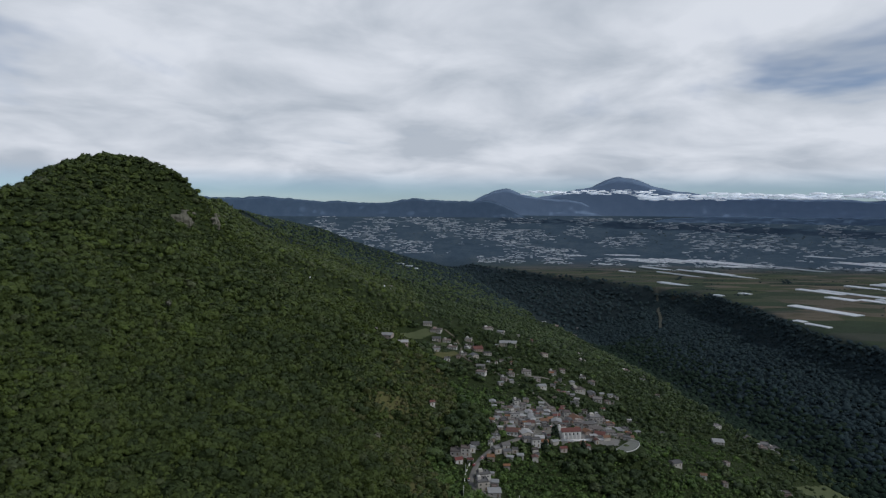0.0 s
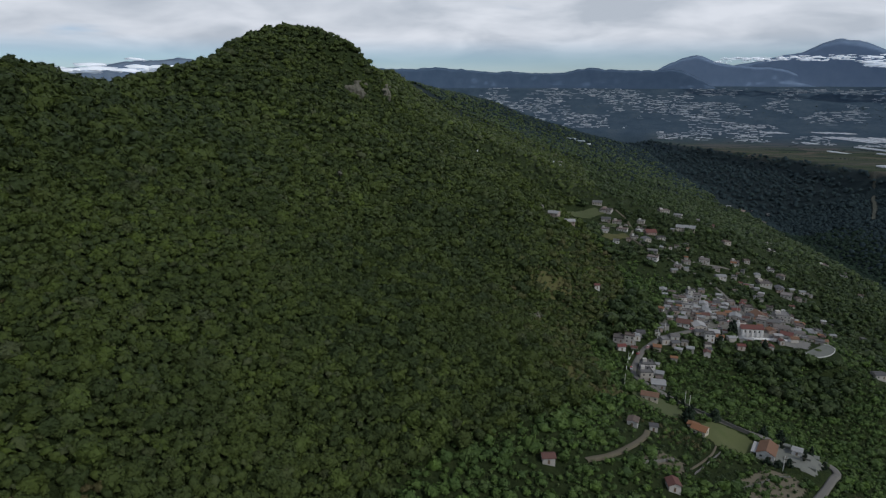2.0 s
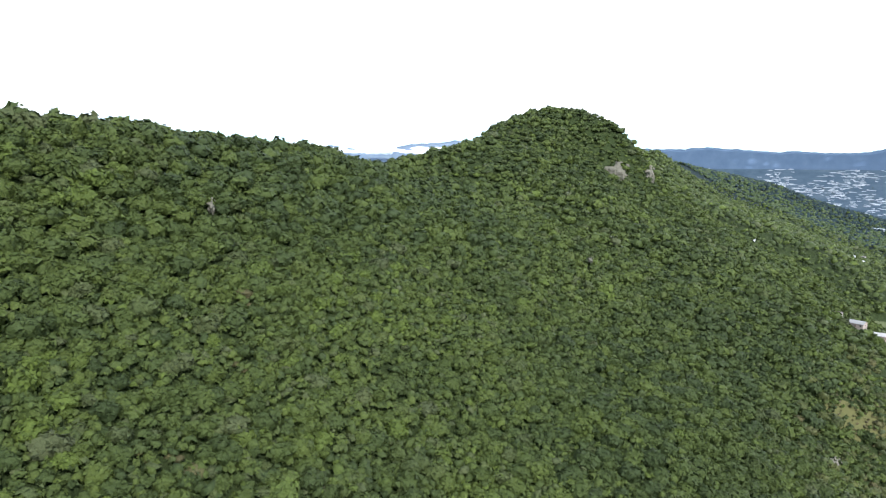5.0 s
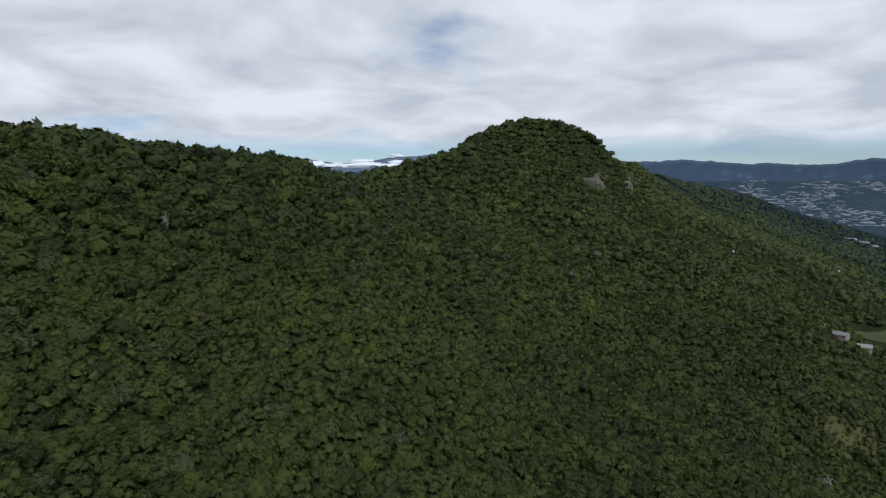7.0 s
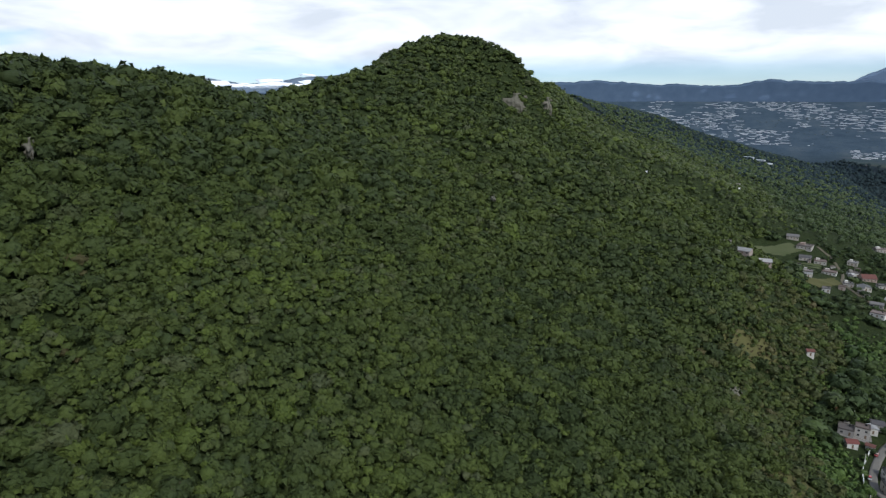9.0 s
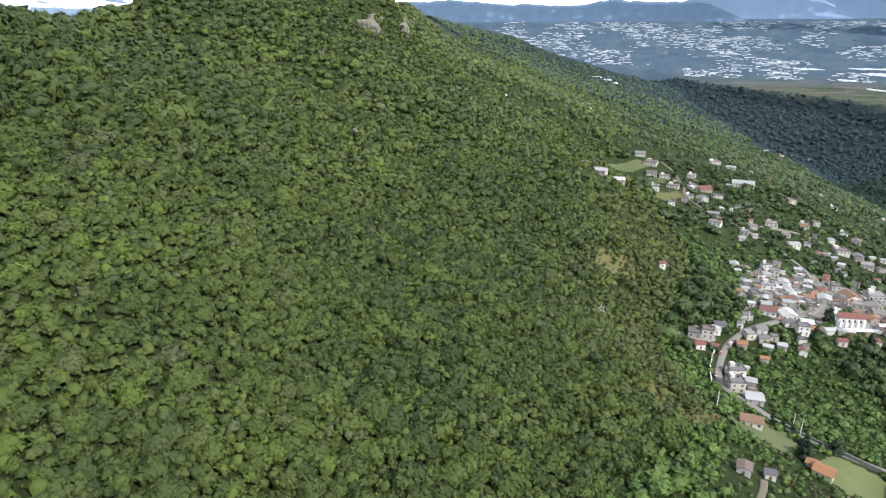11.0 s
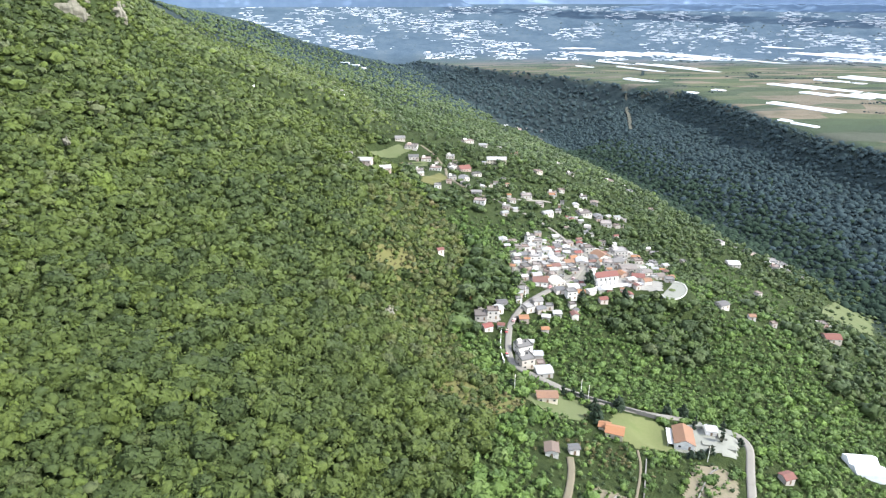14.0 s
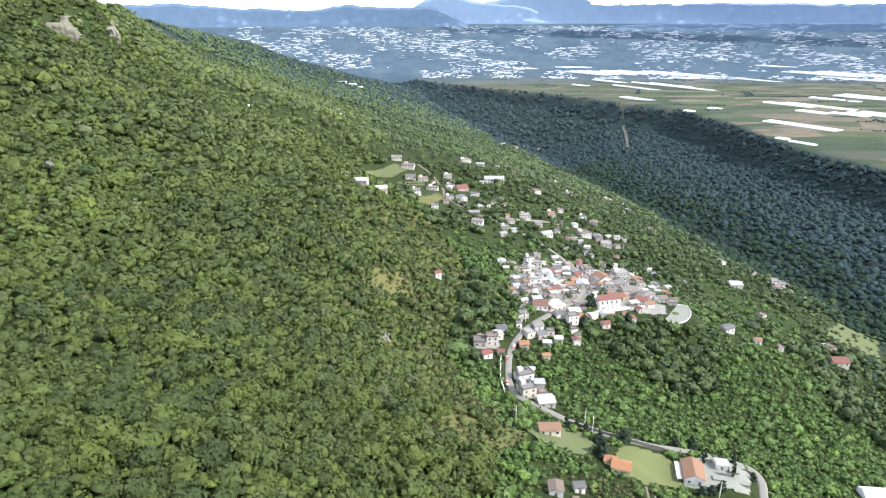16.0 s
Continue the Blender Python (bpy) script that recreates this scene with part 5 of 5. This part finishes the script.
# villa with a brown-orange tiled roof, white porch and terraces
_rng = np.random.default_rng(11)
villa = house(91, 365, 9.0, 2, _rng, True, 13.0, -0.33, WHITEWASH, "long villa with brown tiled roof and white porch", 1)
part("porch", box_bm(-4.6, 4.8, -10.4, -6.7, -3.0, 0.15, 0.05), PAVING, villa, "white tiled porch terrace")
part("side_canopy", box_bm(-7.6, -5.0, -6.3, 5.8, 2.0, 2.2, 0.03), SHEET_WHITE, villa, "white sheet canopy")
for _y0 in (-6, -2, 2, 5.5):
    part("post", box_bm(-7.4, -7.2, _y0 - 0.1, _y0 + 0.1, -2.5, 2.0), WHITEWASH, villa)
pavilion = house(107, 369, 5.0, 4, _rng, True, 4.6, -0.3, WHITEWASH, "white garden pavilion with sheet roof", 1)
for _tx, _ty, _tw, _td, _th in ((102, 361, 6, 3, 0.9), (111, 365, 4, 4, 1.4), (112, 358, 4, 3, 0.7), (103, 374, 4, 3, 1.8), (117, 369, 3, 4, 1.1)):
    _t = tagged(new("garden_terrace", shared("garden_terrace", box_bm(-_tw / 2, _tw / 2, -_td / 2, _td / 2, -4, _th, 0.05), PAVING)), "pale masonry garden terrace beside the villa", "terrace", "villa terraces")
    _t.matrix_world = pose(_tx, _ty, height(_tx, _ty) + 0.2, 0, 0, -18)
cottage = house(54.5, 361, 8.0, 2, _rng, True, 6.6, -0.45, CREAM, "cottage with bright orange tiled roofs on the lawn", 1)
part("side_wing", gable_walls(5.0, 4.6, 2.3, 1.1, 3.0), CREAM, cottage).location = (-5.0, 3.2, 0)
part("side_roof", gable_roof(5.0, 4.6, 2.3, 1.1), TILE_ORANGE, cottage).location = (-5.0, 3.2, 0)

# the cream house's tall front and the long sports hall
house(28, 385, 10.0, 2, _rng, True, 6.0, -0.1, CREAM, "cream house with red roof above the meadow", 1)
_hall = house(92, 890, 24.0, 4, _rng, True, 15.0, -0.12, CREAM, "long white-roofed hall at the hamlet", 2)


# ---- walls, poles, cars ----
def wall_along(label, pts, tall, mat, shift=0.0, thick=0.35):
    p = smooth_line(pts, 2.5)
    bm = bmesh.new()
    for (ax, ay), (bx, by) in zip(p[:-1], p[1:]):
        l = math.hypot(bx - ax, by - ay)
        z = max(height(ax, ay), height(bx, by)) + 0.4
        m = pose((ax + bx) / 2, (ay + by) / 2, z, 0, 0, math.degrees(math.atan2(by - ay, bx - ax))) @ Matrix.Translation((0, shift, 0))
        add_box(bm, -l / 2 - 0.02, l / 2 + 0.02, -thick / 2, thick / 2, -2.2, tall, 0, m)
        add_box(bm, -l / 2 - 0.04, l / 2 + 0.04, -thick / 2 - 0.06, thick / 2 + 0.06, tall + 0.003, tall + 0.12, 0, m)
    return tagged(new("boundary_wall", shared("boundary_wall", bm, mat)), label, "wall")


wall_along("pale masonry boundary wall along the road", [(40, 398), (51, 393), (64, 388), (72, 385), (88, 381)], 1.5, CONCRETE)
wall_along("white retaining wall by the road bend", [(15, 428), (15, 440), (18, 456), (22, 472)], 1.2, WHITEWASH, 0.0, 0.3)
wall_along("pale garden wall below the villa", [(68, 312), (80, 326), (92, 341), (100, 346)], 0.3, CONCRETE)
wall_along("pale garden wall by the footpath", [(46, 308), (58, 333), (64, 346)], 0.2, CONCRETE)
wall_along("pale low wall across the terraces", [(18, 292), (26, 300), (38, 314)], 0.8, CONCRETE)
wall_along("white curved wall above the village", [(148, 636), (160, 634), (172, 640), (182, 652)], 1.6, WHITEWASH)
wall_along("white wall on the lower slope", [(318, 576), (330, 582), (340, 572)], 1.8, WHITEWASH)


def pole(x, y):
    ob = tagged(new("utility_pole"), "pale concrete utility pole with crossarm", "utility pole", "utility poles")
    ob.location = (x, y, height(x, y))
    bm = bmesh.new()
    bmesh.ops.create_cone(bm, segments=8, radius1=0.2, radius2=0.13, depth=9.6, cap_ends=True, matrix=Matrix.Translation((0, 0, 4.3)))
    part("shaft", bm, WHITEWASH, ob)
    part("crossarm", box_bm(-1.0, 1.0, -0.08, 0.08, 8.3, 8.45), WOOD, ob)
    for q in (-0.8, 0, 0.8):
        part("insulator", box_bm(q - 0.05, q + 0.05, -0.05, 0.05, 8.453, 8.65), PLASTIC_BLACK, ob)


for _px, _py in ((13, 391), (52, 392), (50, 398), (44, 505), (16, 445), (70, 530), (96, 350), (38, 492), (110, 590)):
    pole(_px, _py)

# a parked car: body, cabin, windows, wheels, lamps
_bm = box_bm(-2.1, 2.1, -0.85, 0.85, 0.35, 0.95, 0.12)
CAR_BODY = shared("body", _bm, PAINT)
_bm = box_bm(-1.3, 1.0, -0.74, 0.74, 0.94, 1.45, 0.16)
CAR_CABIN = shared("cabin", _bm, GLASS)
CAR_ROOF = shared("roof", box_bm(-1.05, 0.75, -0.68, 0.68, 1.452, 1.5), PAINT)
_bm = bmesh.new()
bmesh.ops.create_cone(_bm, segments=14, radius1=0.33, radius2=0.33, depth=0.22, cap_ends=True, matrix=Euler((math.pi / 2, 0, 0)).to_matrix().to_4x4())
CAR_WHEEL = shared("wheel", _bm, PLASTIC_BLACK)
CAR_LAMP = shared("headlight", box_bm(-0.04, 0.04, -0.18, 0.18, -0.08, 0.08), SHEET_WHITE)
ROAD_LINE = smooth_line(ROAD, 2.0)


def car(along, side, label):
    k = int(np.argmin(np.hypot(ROAD_LINE[:, 0] - along[0], ROAD_LINE[:, 1] - along[1])))
    (ax, ay), (bx, by) = ROAD_LINE[k], ROAD_LINE[min(k + 1, len(ROAD_LINE) - 1)]
    a = math.atan2(by - ay, bx - ax)
    x, y = ax - math.sin(a) * side, ay + math.cos(a) * side
    ob = tagged(new("car"), label, "car", "parked cars")
    zs = max(height(ax - math.sin(a) * q, ay + math.cos(a) * q) for q in (-2.8, 0, 2.8))
    ob.matrix_world = pose(x, y, zs + 0.43, 0, 0, math.degrees(a))
    for nm, me in (("body", CAR_BODY), ("cabin", CAR_CABIN), ("roof", CAR_ROOF)):
        new(nm, me).parent = ob
    for wx in (-1.3, 1.3):
        for wy in (-0.8, 0.8):
            q = new("wheel", CAR_WHEEL)
            q.parent, q.location = ob, (wx, wy, 0.33)
    for wy in (-0.6, 0.6):
        q = new("headlight", CAR_LAMP)
        q.parent, q.location = ob, (2.1, wy, 0.72)


for _at, _side in (((24, 464), 1.4), ((29, 476), -1.3), ((20, 437), 1.5), ((66, 518), 1.4), ((88, 542), -1.3), ((100, 560), 1.3)):
    car(_at, _side, "parked car standing on the village road")


# ---- single trees among the houses ----
def dark_tree(x, y, tall, wide, kind, rng):
    """Cypress or conifer: tiers of clumps that narrow to the top."""
    n = int(tall * 3.2)
    f = rng.random(n) ** 1.2
    prof = (1 - f) ** 0.8 if kind == "conifer" else np.sin(np.pi * np.clip(0.12 + 0.86 * f, 0, 1)) ** 0.7
    a = rng.random(n) * 6.283
    q = wide * prof * (0.55 + 0.4 * rng.random(n))
    c = np.stack([np.cos(a) * q, np.sin(a) * q, 0.6 + f * (tall - 0.9)], -1)
    r = wide * (0.22 + 0.32 * prof)
    v, fc = clumps(c, r, rng, 0.85, 0.3)
    sv, sf = sprays(c, r, 14, 0.32, rng)
    ob = tagged(new(kind + "_tree"), "dark tall conifer beside the lawn" if kind == "conifer" else "dark slender cypress near the buildings", "tree", "dark garden trees")
    ob.location = (x, y, height(x, y))
    cr = new("crown", mesh_from("crown", np.concatenate([v, sv]), np.concatenate([fc, sf + len(v)]), LEAF_DARK))
    cr.parent = ob
    bm = bmesh.new()
    bmesh.ops.create_cone(bm, segments=8, radius1=0.25, radius2=0.1, depth=tall * 0.8, cap_ends=True, matrix=Matrix.Translation((0, 0, tall * 0.38)))
    part("trunk", bm, BARK, ob)


LEAF_DARK = foliage("leaves_dark", (0.012, 0.024, 0.012), (0.020, 0.036, 0.016), (0.032, 0.052, 0.022), (0.040, 0.055, 0.028))
for _q in ((49, 371, 10, 3.4, "conifer"), (52, 383, 7, 2.6, "conifer"), (66, 386, 9, 3.4, "conifer"), (100, 372, 9, 1.0, "cypress"), (109, 362, 8, 0.9, "cypress"), (115, 372, 6, 1.6, "conifer"), (119, 362, 5, 1.7, "conifer"), (100, 355, 5, 2.0, "conifer"), (94, 353, 5, 2.2, "conifer"), (88, 351, 5, 2.4, "conifer"), (97, 530, 15, 3.0, "cypress"),
           (98, 527, 10, 2.0, "cypress"), (104, 391, 8, 3.0, "conifer"), (94, 389, 7, 2.6, "conifer"), (40, 396, 6, 1.6, "conifer"), (44, 393, 6, 1.6, "conifer"), (48, 391, 6, 1.6, "conifer"),
           (12, 395, 5, 1.4, "conifer"), (85, 508, 8, 3.0, "conifer"), (118, 514, 9, 3.0, "conifer")):
    dark_tree(*_q, _rng)


# ---- rock ----
def crag(name, label, x, y, z, w, h, face, rng):
    """A broken rock face, standing out of the slope towards an azimuth."""
    n, m = 26, 18
    u, v = np.meshgrid(np.linspace(-1, 1, n), np.linspace(-1, 1, m))
    edge = np.clip(1.05 - np.sqrt(u ** 2 + (v * 1.05) ** 2) - 0.9 * (value_noise(u * 9 + 5, v * 9, 3.0) - 0.5), 0, 1) ** 0.5
    cols = value_noise(u * w * 0.5 + x, v * 2.0, 1.6) * 2.2 + value_noise(u * w * 0.5, v * h * 0.5, 3.5) * 2.5
    out = edge * (2.5 + cols) - 2.0
    a = math.radians(face)
    fx, fy = math.sin(a), math.cos(a)
    px = x + u * w / 2 * fy + out * fx - v * 0.16 * h * fx
    py = y - u * w / 2 * fx + out * fy - v * 0.16 * h * fy
    pz = z + v * h / 2
    i, j = np.meshgrid(np.arange(m - 1), np.arange(n - 1), indexing="ij")
    q = np.stack([i * n + j, i * n + j + 1, (i + 1) * n + j + 1, (i + 1) * n + j], -1).reshape(-1, 4)[:, ::-1]
    keep = (edge.ravel()[q] > 0.28).all(1)
    q = q[keep]
    back = len(px.ravel())
    vv = np.stack([px, py, pz], -1).reshape(-1, 3)
    behind = vv - np.array([fx * 4, fy * 4, 0])
    return tagged(new(name, mesh_from(name, np.concatenate([vv, behind]), np.concatenate([q, q[:, ::-1] + back]), ROCK, False)), label, "rock")


crag("cliff", "pale weathered cliff face on the peak", -324, 760, height(-324, 760) + 5, 34, 24, 150, _rng)
crag("cliff", "small pale cliff at the peak's edge", -306, 826, height(-306, 826) + 10, 12, 22, 140, _rng)
crag("boulder", "pale standing boulder among the trees", -282, 212, height(-282, 212) + 4.0, 4, 8, 120, _rng)
# rock shape added where a whitish dead tree stands
crag("boulder", "small pale rock shape in place of a whitish dead tree", -206, 458, height(-206, 458) + 6, 4, 4, 150, _rng)
crag("boulder", "pale bare rock slab on the slope", -47, 433, height(-47, 433) + 2, 6, 6, 160, _rng)
drape("erosion_scar", "pale erosion scar down the gorge wall", [(684, 2010), (694, 2010), (664, 1900), (652, 1840), (612, 1730), (602, 1732), (640, 1842), (654, 1904)], SCAR, 4.0, 3.0, "rock")

# ---- greenhouse plots on the plain: x, y, length, width; each holds long halls side by side ----
RIM_HOUSES = [(1508, 5218, 166, 247), (1625, 4694, 485, 443), (1966, 4616, 362, 165), (2107, 4341, 607, 182), (1953, 4075, 246, 181), (1304, 3627, 522, 76), (1120, 2773, 760, 30),
               (1363, 3042, 518, 82), (1317, 2666, 618, 35), (981, 3262, 186, 43), (809, 2162, 263, 63), (1123, 4288, 125, 66), (1096, 5141, 156, 146), (2118, 3505, 542, 30)]
PLAIN_HOUSES = [(3161, 5082, 410, 127), (3156, 4348, 684, 371), (2616, 3380, 959, 30), (1379, 1973, 185, 51), (1534, 2012, 234, 105), (1177, 1850, 221, 111), (1102, 1723, 134, 52),
               (1220, 1647, 142, 140), (922, 1484, 206, 67), (778, 1352, 26, 36), (783, 1295, 85, 30), (803, 1789, 34, 30), (889, 1830, 34, 38)]
# on the slope beyond the peak
SLOPE_HOUSES = [(-176, 2280, 46, 16), (-150, 2272, 60, 14), (-120, 2268, 40, 14), (-156, 1458, 26, 12), (-138, 1466, 20, 10), (-214, 940, 14, 9)]


def spans(length, depth, tall, pitch):
    """Rows of low ridges: corners and faces of a roof and of its four sides."""
    n = max(1, int(round(depth / pitch)))
    ys = np.linspace(-depth / 2, depth / 2, 2 * n + 1)
    zs = np.where(np.arange(2 * n + 1) % 2 == 1, tall * 1.6, tall)
    v, f = [], []
    for x in (-length / 2, length / 2):
        v += [(x, a, b) for a, b in zip(ys, zs)]
    k = 2 * n + 1
    f += [(i, i + k, i + k + 1, i + 1) for i in range(2 * n)]
    base = len(v)
    for x in (-length / 2, length / 2):
        v += [(x, a, -1.8) for a in ys]
    f += [(base + i, i, i + 1, base + i + 1) for i in range(2 * n)]
    f += [(base + k + i + 1, i + 1 + k, i + k, base + k + i) for i in range(2 * n)]
    f += [(base, base + k, k, 0), (k - 1, 2 * k - 1, base + 2 * k - 1, base + k - 1)]
    return np.array(v), np.array(f)


def place(v, x, y, turn):
    c, s = math.cos(turn), math.sin(turn)
    px, py = x + v[:, 0] * c - v[:, 1] * s, y + v[:, 0] * s + v[:, 1] * c
    pz = v[:, 2] + height(x, y)
    return np.stack(drawn_in(px, py, pz), -1)


_rng = np.random.default_rng(31)
for _gx, _gy, _gl, _gw in RIM_HOUSES + PLAIN_HOUSES:
    _halls = max(1, round(_gw / 52))
    for _k in range(_halls):
        _step = _gw / _halls
        _hl, _hd = _gl * _rng.uniform(0.6, 0.95), 0.68 * _step * _rng.uniform(0.7, 1.0)
        _g = tagged(new("greenhouse"), "long white plastic film greenhouse on the plain", "greenhouse", "plain greenhouses")
        _n = 2 * max(1, int(round(_hd / 9.0)))
        _v, _f = spans(_hl, _hd, 1.7, 9.0)
        _w = place(_v, _gx + (_k + 0.5 - _halls / 2) * _step + _rng.normal() * 4, _gy + _rng.normal() * 0.08 * _gl, -1.15)
        _o = _w.mean(0)
        _g.location = _o
        for _nm, _fs in (("roof", _f[:_n]), ("end_wall", _f[_n:2 * _n]), ("end_wall", _f[2 * _n:3 * _n]), ("side_wall", _f[3 * _n:3 * _n + 1]), ("side_wall", _f[3 * _n + 1:])):
            _u, _inv = np.unique(_fs, return_inverse=True)
            new(_nm, mesh_from(_nm, _w[_u] - _o, _inv.reshape(-1, 4), FILM, False)).parent = _g
_vs, _fs, _count = [], [], 0
_specs = [(a, b, c, d, -0.35) for a, b, c, d in SLOPE_HOUSES]
_n = 0
while _n < 3700:
    _az, _u = _rng.uniform(-20, 46), _rng.random()
    _r = 1 / (_u / 4300 + (1 - _u) / 34000)
    _qx, _qy = CX + _r * math.sin(radians(_az)), CY + _r * math.cos(radians(_az))
    _crowd = value_noise(np.array([_az * 10]), np.array([_u * 120]), 22)[0] * 0.6 + value_noise(np.array([_az * 10]), np.array([_u * 120]), 7)[0] * 0.4
    if _crowd < 0.40 + 0.24 * _rng.random() or (_r < 5200 and _qx < rim_x(np.array([_qy]))[0] + 60):
        continue
    _n += 1
    _specs.append((_qx, _qy, _r * (0.0024 + 0.010 * _rng.random() ** 3), _rng.uniform(6, 22) * _r / 5000, _rng.normal() * 0.16 + 0.05))
for _qx, _qy, _gl, _gd, _tn in _specs:
    _v, _f = spans(_gl, _gd, max(2.2, 0.00035 * math.hypot(_qx, _qy)), max(14.0, _gd / 2))
    _w = place(_v, _qx, _qy, _tn)
    _vs.append(_w)
    _fs.append(_f + _count)
    _count += len(_w)
tagged(new("greenhouses", mesh_from("greenhouses", np.concatenate(_vs), np.concatenate(_fs), FILM_FAR, False)), "white greenhouses crowded over the far plain", "greenhouse", kind="stuff")

# the greenhouse at the foot of the knoll
_g = tagged(new("greenhouse"), "white metal-roofed greenhouse below the road", "greenhouse", "plain greenhouses")
_v, _f = spans(15, 16, 3.6, 8.0)
_w = place(_v, 198.3, 371.6, -0.2)
_w[:, 2] += 1.0
_o = _w.mean(0)
_g.location = _o
for _nm, _sel in (("roof", slice(0, 4)), ("end_wall", slice(4, 8)), ("end_wall", slice(8, 12)), ("side_wall", slice(12, 13)), ("side_wall", slice(13, 14))):
    _u, _inv = np.unique(_f[_sel], return_inverse=True)
    new(_nm, mesh_from(_nm, _w[_u] - _o, _inv.reshape(-1, 4), FILM, False)).parent = _g

# hedges and groves on the plain, in the haze-tinted leaf colour
_hx, _hy = [], []
for _ in range(130):
    _ax, _ay = _rng.uniform(650, 3000), _rng.uniform(900, 4200)
    if _ax < rim_x(np.array([_ay]))[0] + 60 or math.degrees(math.atan2(_ax - CX, _ay - CY)) > 48:
        continue
    _len, _tn = _rng.uniform(40, 240), _rng.choice([-0.42, 1.15, 0.1])
    _k = int(_len / 5)
    _t = np.linspace(-0.5, 0.5, _k) * _len
    _hx.append(_ax + _t * math.cos(_tn) + _rng.normal(size=_k) * 3)
    _hy.append(_ay + _t * math.sin(_tn) + _rng.normal(size=_k) * 3)
_hx, _hy = np.concatenate(_hx), np.concatenate(_hy)
forest("hedges", "dark hedges and groves between the fields, hazed in colour", _hx, _hy, 1.8 + 1.8 * _rng.random(len(_hx)), 0, LEAF_HAZED, _rng, 0, 0.6, 0.3)
# low cover over the far plain, with haze blue in its leaf colour
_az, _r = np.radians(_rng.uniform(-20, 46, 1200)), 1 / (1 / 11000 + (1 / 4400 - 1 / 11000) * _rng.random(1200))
forest("far_woods", "woodland patches over the far plain, hazed in colour", CX + _r * np.sin(_az), CY + _r * np.cos(_az), (2.5 + 3 * _rng.random(1200)) * _r / 5500, 0, LEAF_PLAIN_HAZED, _rng, 0, 0.6, 0.6)

# ---- cloud bank before the volcano, mist behind the ridge ----
_n = Nodes("cloud", 1.0, 0.0)
_n.color((0.85, 0.87, 0.90))
# slight emission stands in for daylight scattered through the clouds
_n.bsdf.inputs["Emission Color"].default_value = (0.80, 0.86, 0.96, 1)
_n.bsdf.inputs["Emission Strength"].default_value = 0.55
CLOUD = _n.mat


def bank(label, az0, az1, el, spread, count, r, size, rng):
    az = np.radians(rng.uniform(az0, az1, count))
    e = el + spread * rng.normal(size=count) * 0.5
    rr = r * (1 + 0.02 * rng.random(count))
    c = np.stack([CX + rr * np.sin(az), CY + rr * np.cos(az), EYE_Z + rr * np.tan(np.radians(e))], -1)
    v, f = clumps(np.zeros((count, 3)), size * (0.4 + rng.random(count)), rng, 0.42, 0.2)
    q = np.repeat(np.arange(count), 12)
    along = v[:, 0] * 2.6
    v = np.stack([along * np.cos(az[q]), -along * np.sin(az[q]), v[:, 2]], -1) + c[q] + np.stack([v[:, 1] * np.sin(az[q]), v[:, 1] * np.cos(az[q]), 0 * az[q]], -1)
    tagged(new("backdrop_clouds", mesh_from("backdrop_clouds", v, f, CLOUD)), label, "cloud", kind="structure")


bank("low white cloud bank before the volcano", 18, 58, 1.30, 0.26, 520, 4560, 17, _rng)
bank("low white cloud bank before the volcano", 7.5, 19, 1.70, 0.22, 110, 4580, 10, _rng)
bank("white mist behind the ridge's saddle", -72, -36, 0.9, 0.5, 70, 4300, 34, _rng)
